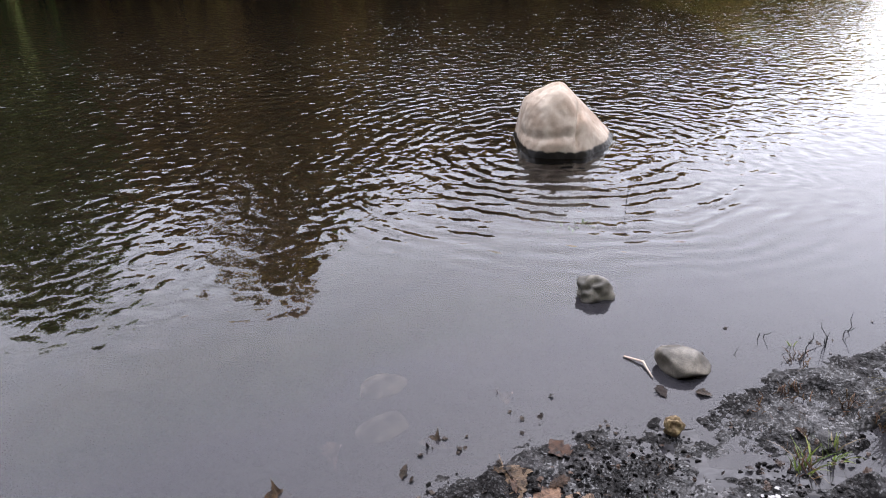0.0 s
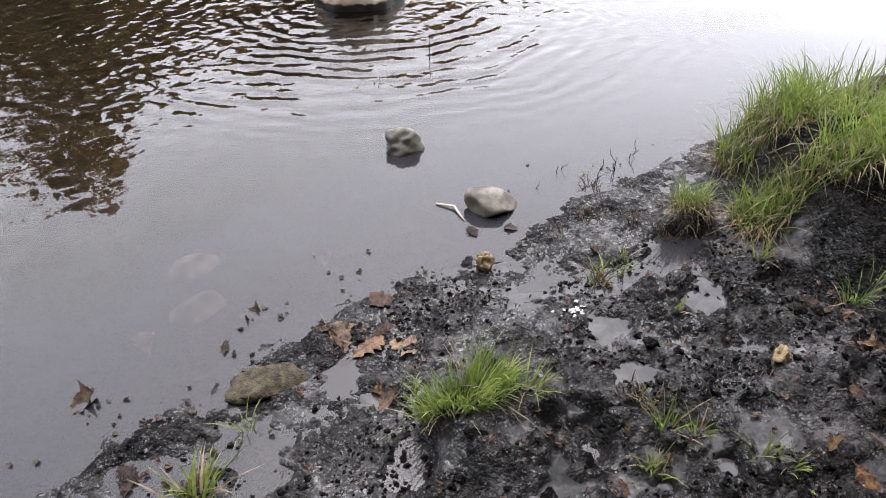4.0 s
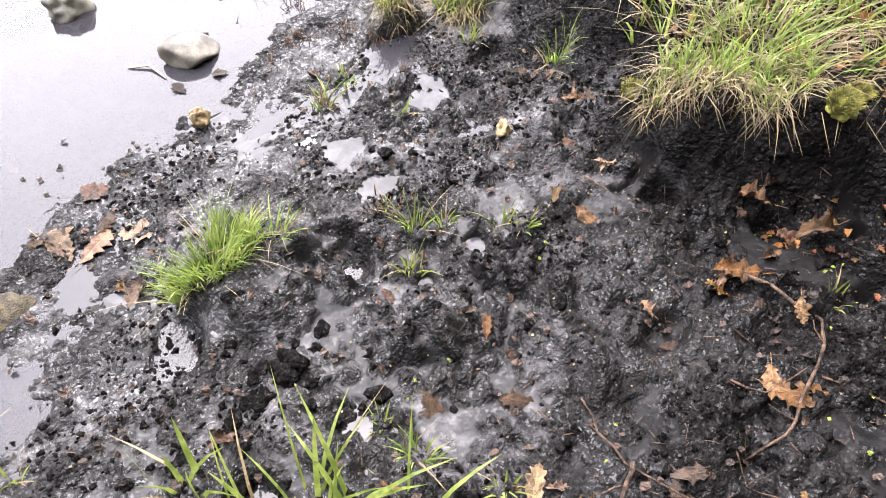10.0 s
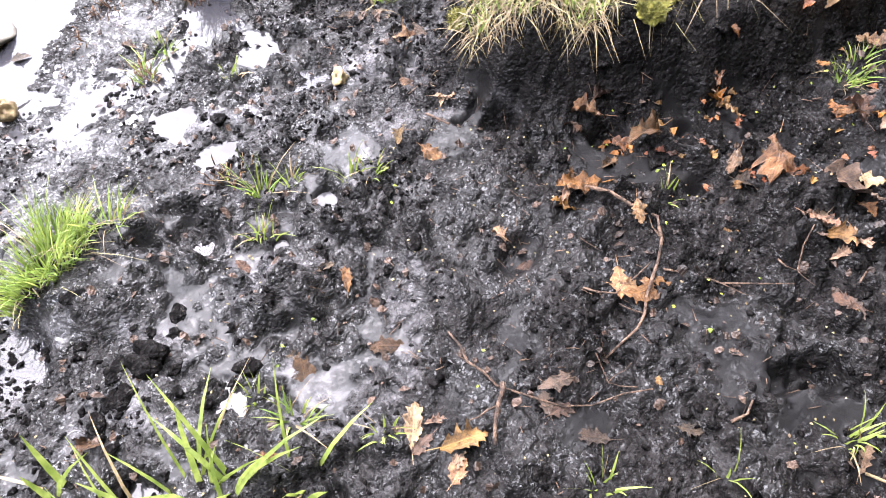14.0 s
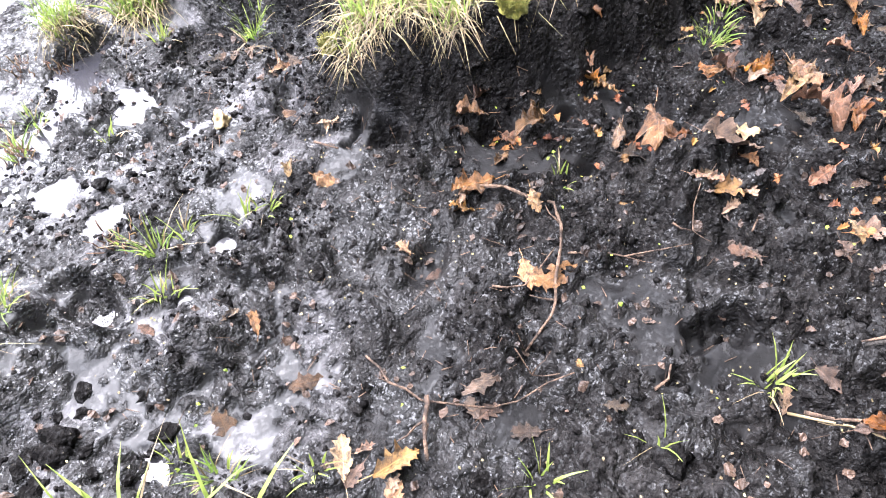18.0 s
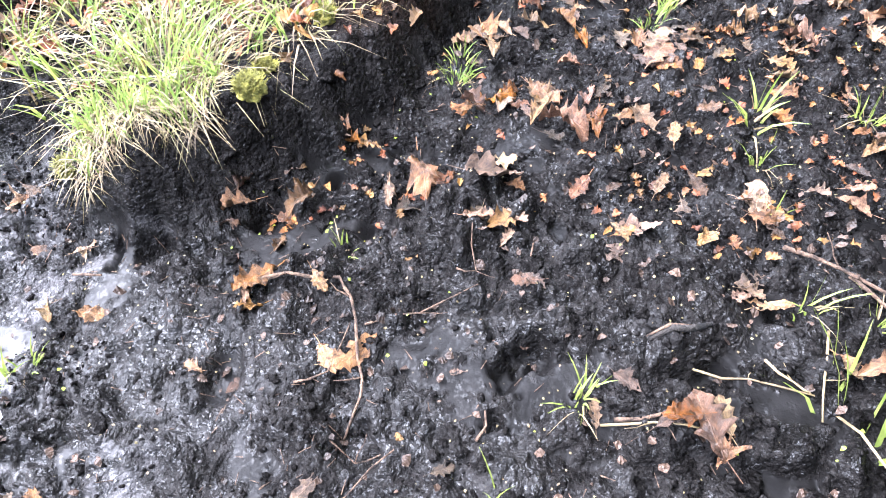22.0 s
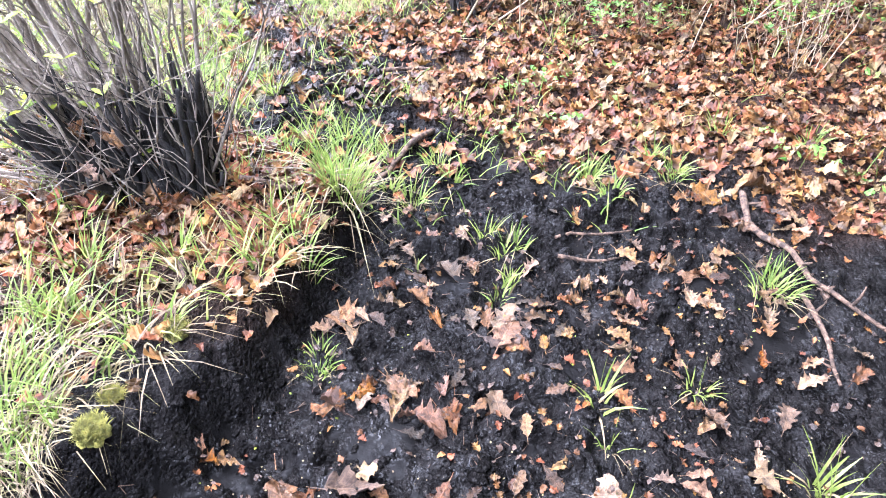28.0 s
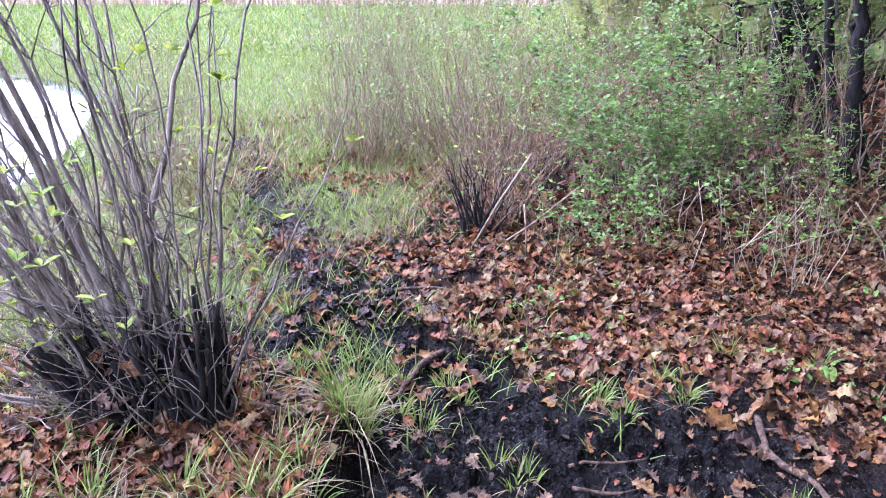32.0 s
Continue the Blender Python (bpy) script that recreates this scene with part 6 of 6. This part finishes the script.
def wood_tree(x, y, r, high, lean, seed, sway=0.0):
    rr = random.Random(seed)
    ob = thing("tree", (x, y, top(x, y) - 0.05), "slim black-barked wet tree at the wood edge", "tree", "trees at the wood edge")
    p = along((0, 0, 0), (lean * high * 0.5, (sway + rr.gauss(0, 0.04)) * high, high), 10, 0.03, seed)
    p = along((0, 0, 0), p[-1], 44, 0.022, seed)
    girth = [r * (1 - 0.62 * (k / 44) ** 0.8) * rr.uniform(0.84, 1.16) * (1 + 0.5 * math.exp(-k / 1.6)) for k in range(45)]
    part("trunk", mesh("trunk", *tube(p, girth, 11), BLACK_BARK, True), ob)
    p = p[::4]
    for k in range(7):
        a, q = rr.uniform(0, 6.28), rr.uniform(0.05, 0.3)
        c = Vector((q * math.cos(a), q * math.sin(a), 0.0))
        e = c + Vector((rr.gauss(0, 0.25), rr.gauss(0, 0.25), 1)) * rr.uniform(0.5, 2.2)
        part("sucker", mesh("sucker", *stem(along(c, e, 6, 0.03, seed + 40 + k), rr.uniform(0.005, 0.013), 0.003, 5), WILLOW_BARK, True), ob, "thin grey-brown sucker")
    pieces, tips = [], []
    for k in range(9):
        j = rr.randint(2, 9)
        d = Vector((rr.gauss(0, 1), rr.gauss(0, 1), rr.uniform(0.0, 1.0))).normalized() * rr.uniform(0.5, 1.3)
        b = along(p[j], p[j] + d, 5, 0.03, seed + k)
        part("limb", mesh("limb", *stem(b, r * 0.3, 0.005, 6), BLACK_BARK, True), ob)
        tips += b[2:]
    for i in range(900):
        c = rr.choice(tips) + Vector((rr.gauss(0, 0.2), rr.gauss(0, 0.2), rr.gauss(0, 0.2)))
        u = Vector((rr.gauss(0, 1), rr.gauss(0, 1), rr.gauss(0, 0.6))).normalized() * 0.024
        w = u.cross(Vector((rr.gauss(0, 1), rr.gauss(0, 1), 1))).normalized() * 0.012
        pieces.append(([c - u, c + w, c + u, c - w], [(0, 1, 2, 3)]))
    part("crown", mesh("crown", *joined(pieces), ROSE), ob, "thin new green leaves")


for i, (x, y, r, h, ln) in enumerate(((6.2, -3.40, 0.062, 4.5, 0.0), (6.6, -3.75, 0.04, 4.0, 0.05), (8.3, -3.75, 0.12, 5.5, 0.02), (8.75, -4.0, 0.10, 5.5, 0.0), (8.1, -4.1, 0.08, 5.0, 0.06), (9.1, -3.6, 0.045, 5.0, -0.04),
                                      (7.4, -3.9, 0.05, 4.6, 0.0), (10.5, -6.6, 0.09, 6.5, 0.0), (12.5, -6.8, 0.10, 7.0, 0.02), (14.5, -6.0, 0.09, 7.0, 0.0), (9.4, -7.4, 0.08, 6.0, 0.0), (16.0, -8.5, 0.12, 7.0, 0.0), (13.5, -9.5, 0.11, 7.0, 0.0), (18.5, -6.5, 0.11, 7.5, 0.0))):
    wood_tree(x, y, r, h, ln, 2000 + 30 * i, 0.22 if i < 7 else 0.08)


def stalk(x, y, points, r, label):
    o = Vector((x, y, top(x, y) - 0.01))
    ob = thing("dry_stalk", o, label, "stalk", "dry stalks")
    part("cane", mesh("cane", *tube([Vector(p) for p in points], [r * (1 - 0.1 * k) for k in range(len(points))], 6), DRY_STALK, True), ob)


stalk(4.75, -0.22, [(0, 0, 0), (0.1, -0.18, 0.3), (0.2, -0.40, 0.62)], 0.008, "pale bent reed stalk leaning from dead stems")
stalk(4.8, -0.42, [(0, 0, 0), (0.05, -0.2, 0.12), (0.1, -0.5, 0.36)], 0.007, "pale broken reed stalk leaning on brush")
stalk(4.55, -0.58, [(0, 0, 0), (0.0, 0.01, 0.2), (0.0, 0.03, 0.4)], 0.006, "upright pale broken stalk")
for i in range(16):
    rr = random.Random(3000 + i)
    x, y = rr.uniform(3.9, 5.2), rr.uniform(-2.7, -1.2)
    h = rr.uniform(0.25, 0.6)
    stalk(x, y, [(0, 0, 0), (rr.gauss(0, 0.05), rr.gauss(0, 0.05), h * 0.5), (rr.gauss(0, 0.12), rr.gauss(0, 0.12), h)], 0.0035, "thin dry pale stalk standing in leaf litter")


# ---------------------------------------------------------------- small things at the waterline
def straw_piece(points, r, label):
    o = Vector(points[0])
    ob = thing("straw", o, label, "straw", "straws on the water")
    part("blade", mesh("blade", *tube([Vector(p) - o for p in points], [r, r * 1.2, r * 0.5], 5), REED, True), ob)


straw_piece([(0.20, 2.50, 0.004), (0.265, 2.455, 0.012), (0.285, 2.36, 0.004)], 0.0045, "white bent straw floating beside a cobble")


def scum(x, y, s, seed, label="patch of white scum on wet mud"):
    rng = np.random.default_rng(seed)
    n = 26
    px, py = x + rng.normal(0, s * 0.55, n), y + rng.normal(0, s * 0.38, n)
    z = np.maximum(ground_height(px, py), 0) + 0.004
    pieces = []
    for a, b, c in zip(px, py, z):
        r = rng.uniform(0.003, 0.009)
        t = np.linspace(0, 2 * np.pi, 7)[:-1]
        q = r * rng.uniform(0.5, 1.2, 6)
        pieces.append(([(a, b, c + r * 0.45)] + [(a + u * math.cos(k), b + u * math.sin(k), c) for u, k in zip(q, t)], [(0, 1 + k, 1 + (k + 1) % 6) for k in range(6)]))
    single("scum_patch", mesh("scum_patch", *joined(pieces), FOAM, True), pose(0, 0, 0), label, "foam", kind="stuff")


scum(0.52, 1.76, 0.05, 1)


def sprig(x, y, n, high, mat, label, seed, tangle=0.03):
    """A tangle of thin dead stems standing in the mud or shallow water."""
    rr = random.Random(seed)
    o = Vector((x, y, top(x, y) - 0.01))
    ob = thing("sedge_sprig", o, label, "plant", "sprigs at the waterline")
    for i in range(n):
        a = Vector((rr.gauss(0, tangle), rr.gauss(0, tangle), 0))
        b = a + Vector((rr.gauss(0, 0.3), rr.gauss(0, 0.3), rr.uniform(0.3, 1))) * high
        part("stem", mesh("stem", *tube(along(a, b, 3, 0.006, seed + i), [0.0022, 0.002, 0.0016, 0.0008], 4), mat, True), ob)


for i, (x, y, n, high) in enumerate(((0.66, 1.90, 22, 0.06), (0.87, 2.50, 16, 0.06), (0.76, 2.28, 22, 0.06), (0.92, 2.2, 16, 0.05), (0.6, 2.2, 12, 0.05), (1.0, 2.1, 14, 0.06), (0.55, 1.34, 16, 0.07))):
    sprig(x, y, n, high, SEDGE_STEM, "rusty brown sedge sprig in black mud", 5000 + 30 * i)
for i, (x, y, n, high) in enumerate(((0.92, 2.56, 2, 0.16), (1.02, 2.62, 3, 0.14), (0.80, 2.66, 2, 0.07), (1.13, 2.72, 2, 0.16), (0.63, 2.55, 1, 0.06))):
    sprig(x, y, n, high, BLACK_BARK, "thin dark stalk standing in shallow water", 5400 + 30 * i, 0.012)
for i, (x, y, n, high) in enumerate(((0.18, 3.79, 9, 0.10), (0.05, 3.74, 6, 0.07))):
    sprig(x, y, n, high * 0.5, SPRING_STEM, "green pondweed sprig at the water surface", 5600 + 30 * i, 0.05)
sprig(0.47, 4.05, 1, 0.2, BLACK_BARK, "thin twig standing in the pond", 5700, 0.005)


def flotsam(x, y, size, turn, mat, label, seed):
    m = pose(x, y, 0.004, 0, 0, turn) @ Matrix.Diagonal((size, size, size * 0.35, 1))
    single("floating_leaf", leaf_mesh("oak" if seed % 2 else "maple", seed, mat, 0.5), m, label, "leaf", "leaves at the waterline")


for i, (x, y, size, turn) in enumerate(((-0.10, 1.96, 0.10, 30), (0.02, 1.98, 0.07, 120), (-0.26, 1.80, 0.15, 200), (-0.16, 1.74, 0.13, 300), (-0.05, 1.72, 0.11, 60), (0.30, 2.28, 0.07, 10), (0.45, 2.27, 0.06, 250))):
    flotsam(x, y, size, turn, LEAF_DARK if i in (0, 1, 5, 6) else LEAF_TAN, "dark sodden leaf floating at the waterline" if i in (0, 1, 5, 6) else "pale tan leaf half under shallow water", 900 + i)
x, y = pick(rng, 900, -1.2, 1.3, 1.4, 2.9, lambda x, y, s, b, c: smooth(-0.35, -0.02, s) * (s < 0.05) * smooth(-0.2, 0.4, fbm(x * 5, y * 5, 88, 2)))
strewn("floating_scraps", rng, x, y, rng.uniform(0.006, 0.028, len(x)), LEAF_DARK, "dark leaf scraps floating along the waterline", "leaf litter", 0.25, 0.002, 4)
x, y = pick(rng, 5200, -0.9, 2.6, -1.5, 2.2, lambda x, y, s, b, c: 0.6 * (s > 0.05) * (b < 0.05) * smooth(-0.2, 0.5, fbm(x * 3.3, y * 3.3, 99, 2)))
ends = rng.uniform(0, 2 * np.pi, len(x))
length = rng.uniform(0.008, 0.035, len(x))
lines = []
for cx, cy, t, ln in zip(x, y, ends, length):
    p, q = (cx, cy), (cx + ln * math.cos(t), cy + ln * math.sin(t))
    lines.append(tube([(p[0], p[1], top(*p) + 0.004), (q[0], q[1], top(*q) + 0.005)], [0.0013, 0.0009], 3, False))
single("twiglets", mesh("twiglets", *joined(lines), GROUND_TWIG), pose(0, 0, 0), "fine broken twiglets and stem bits strewn over the mud", "twigs", kind="stuff")


# dead leaves caught between the shrub's stems and heaped at its foot
rr = random.Random(81)
for i in range(34):
    t, q = rr.uniform(0, 2 * math.pi), rr.uniform(0.1, 1.1)
    x, y = 2.62 + 0.22 * q * math.cos(t), 1.02 + 0.34 * q * math.sin(t)
    size = rr.uniform(0.06, 0.11)
    m = pose(x, y, top(x, y) + (rr.uniform(0.05, 0.32) if q < 0.8 else 0.02), rr.uniform(-60, 60), rr.uniform(-60, 60), rr.uniform(0, 360)) @ Matrix.Diagonal((size, size, size, 1))
    single("caught_leaf", LEAF_KINDS[("rust_dead_leaf" if i % 3 else "tan_dead_leaf", "oak", 1 + i % 2)], m, "rust-brown dead leaf caught among black shrub stems", "leaf", "leaves caught in the shrub")

# more leaves trodden into the path
for i in range(150):
    x, y = rr.uniform(1.35, 3.1), rr.uniform(-1.5, 0.15)
    z, s, b = lie(x, y)
    if b > -0.05 or rr.random() > 0.35 + 0.25 * (x - 1.3) + 0.6 * float(fbm(np.array([x * 2]), np.array([y * 2]), 8, 2)[0]):
        continue
    size = rr.uniform(0.045, 0.095)
    m = pose(x, y, top(x, y) + 0.012, rr.uniform(-14, 14), rr.uniform(-14, 14), rr.uniform(0, 360)) @ Matrix.Diagonal((size * rr.uniform(0.7, 1.05), size, size * 0.8, 1))
    key = ("sodden_dead_leaf", "oak", 1 + i % 2) if i % 3 == 0 else ("rust_dead_leaf", "oak", 1 + i % 2) if i % 3 == 1 else ("tan_dead_leaf", "oak", 1 + i % 2)
    single("fallen_leaf", LEAF_KINDS[key], m, "small lobed brown leaf trodden into the muddy path", "leaf", "fallen leaves on the mud")

# tufts along the trail and on the bank
TRAIL_TUFTS = [(3.36, 0.33, 0.12), (3.30, 0.19, 0.12), (3.87, 0.78, 0.11), (3.23, 0.58, 0.10), (3.59, 0.48, 0.10), (3.15, 0.09, 0.10), (3.10,
    -0.12, 0.09), (3.05, -0.77, 0.10), (3.14, -1.06, 0.08), (3.03, -1.13, 0.09), (2.84, -0.83, 0.07), (3.46, -0.30, 0.07), (2.48,
    -0.41, 0.09), (2.25, -0.35, 0.06), (2.42, 0.39, 0.13), (2.25, 0.46, 0.12), (2.27, 0.32, 0.13), (2.28, -1.27, 0.10), (3.29, -1.82,
    0.09), (3.40, -1.44, 0.10), (4.75, -0.82, 0.12), (4.37, -0.87, 0.08), (4.26, 1.01, 0.12), (2.80, -0.03, 0.09), (2.98, 0.25, 0.16),
    (2.26, 0.74, 0.14), (2.21, 1.03, 0.16), (2.01, 1.04, 0.15)]
for i, (x, y, high) in enumerate(TRAIL_TUFTS):
    tussock(x, y, 0.05, 0.045, 26, 7, high * 1.1, "fresh green grass tuft beside the muddy trail", 7000 + i, 0.0065, 0.42, 0.9, "grass tufts along the trail", "grass_tuft")


# ---------------------------------------------------------------- across the pond: trees that the water mirrors
def far_tree(x, y, high, wide, seed, label="dark leafy tree on the far shore of the pond", group="trees across the pond", foot=0.1, mat=FAR_LEAF, n=3800):
    rng = np.random.default_rng(seed)
    ob = thing("tree", (x, y, 0), label, "tree", group)
    pts = along((0, 0, -0.6), (rng.normal(0, 0.4), rng.normal(0, 0.4), high * 0.85), 6, 0.12, seed)
    part("trunk", mesh("trunk", *stem(pts, 0.22, 0.05), BLACK_BARK, True), ob)
    a, q, t = rng.uniform(0, 2 * np.pi, n), np.sqrt(rng.uniform(0, 1, n)), rng.beta(1.05, 1.25, n)
    r = wide * q * (0.55 + 0.6 * np.sin(np.pi * np.clip(t * 0.85 + 0.12, 0, 1))) * (1 + 0.3 * np.sin(3 * a + seed))
    c = np.stack([r * np.cos(a), r * np.sin(a), foot + t * (high - foot)], 1)
    u = rng.normal(0, 1, (n, 3)); u /= np.linalg.norm(u, axis=1)[:, None]
    w = np.cross(u, rng.normal(0, 1, (n, 3))); w /= np.linalg.norm(w, axis=1)[:, None]
    s = rng.uniform(0.14, 0.38, n)[:, None]
    v = np.stack([c - u * s, c + w * s * 0.7, c + u * s, c - w * s * 0.7], 1).reshape(-1, 3)
    part("crown", mesh("crown", v, [(4 * i, 4 * i + 1, 4 * i + 2, 4 * i + 3) for i in range(n)], mat), ob)


for i, (turn, high) in enumerate(((-58, 9), (-50, 9.5), (-44, 8.5), (-38, 10.5), (-34, 7.5), (-29, 8), (-25, 7.5), (-20, 12), (-17, 9), (-13, 7.6), (-10, 7), (-6, 7.0), (-1, 7.0), (4, 7.0), (9, 6.2), (14, 5.0), (19, 3.6))):
    far = 25 + (i % 3) * 1.5
    far_tree(far * math.sin(radians(turn)), far * math.cos(radians(turn)), high * far / 25, 2.3, 60 + i, mat=FAR_LEAF if i < 4 or i == 8 else FAR_BROWN, n=2700)
    far_tree((far + 5) * math.sin(radians(turn + 2.5)), (far + 5) * math.cos(radians(turn + 2.5)), high * 0.85 * far / 25, 2.6, 90 + i, mat=FAR_LEAF if i % 3 == 0 else FAR_BROWN, n=2500)

# unseen trees added behind the camera to block sky light from that side
rr = random.Random(99)
for i in range(30):
    turn, far = 128 + (i % 15) * 7.4 + rr.uniform(-3, 3), 5.0 + 4.5 * (i // 15) + rr.uniform(-0.6, 0.6)
    far_tree(1.2 + far * math.sin(radians(turn)), -0.9 + far * math.cos(radians(turn)), rr.uniform(11, 14), 2.7, 160 + i, "unseen leafy tree added behind the path to block the sky", "trees of the wood", 3.2)
for i, (x, y) in enumerate(((15, -5.2), (17.5, -4.6), (16.5, -8), (20, -7), (13, -8.2), (19, -10.5), (12, -11), (22, -5.5), (24, -8.5), (15.5, -12))):
    far_tree(x, y, rr.uniform(7, 10), 2.0, 230 + i, "dark leafy tree deep in the wood", "trees of the wood", 0.5)
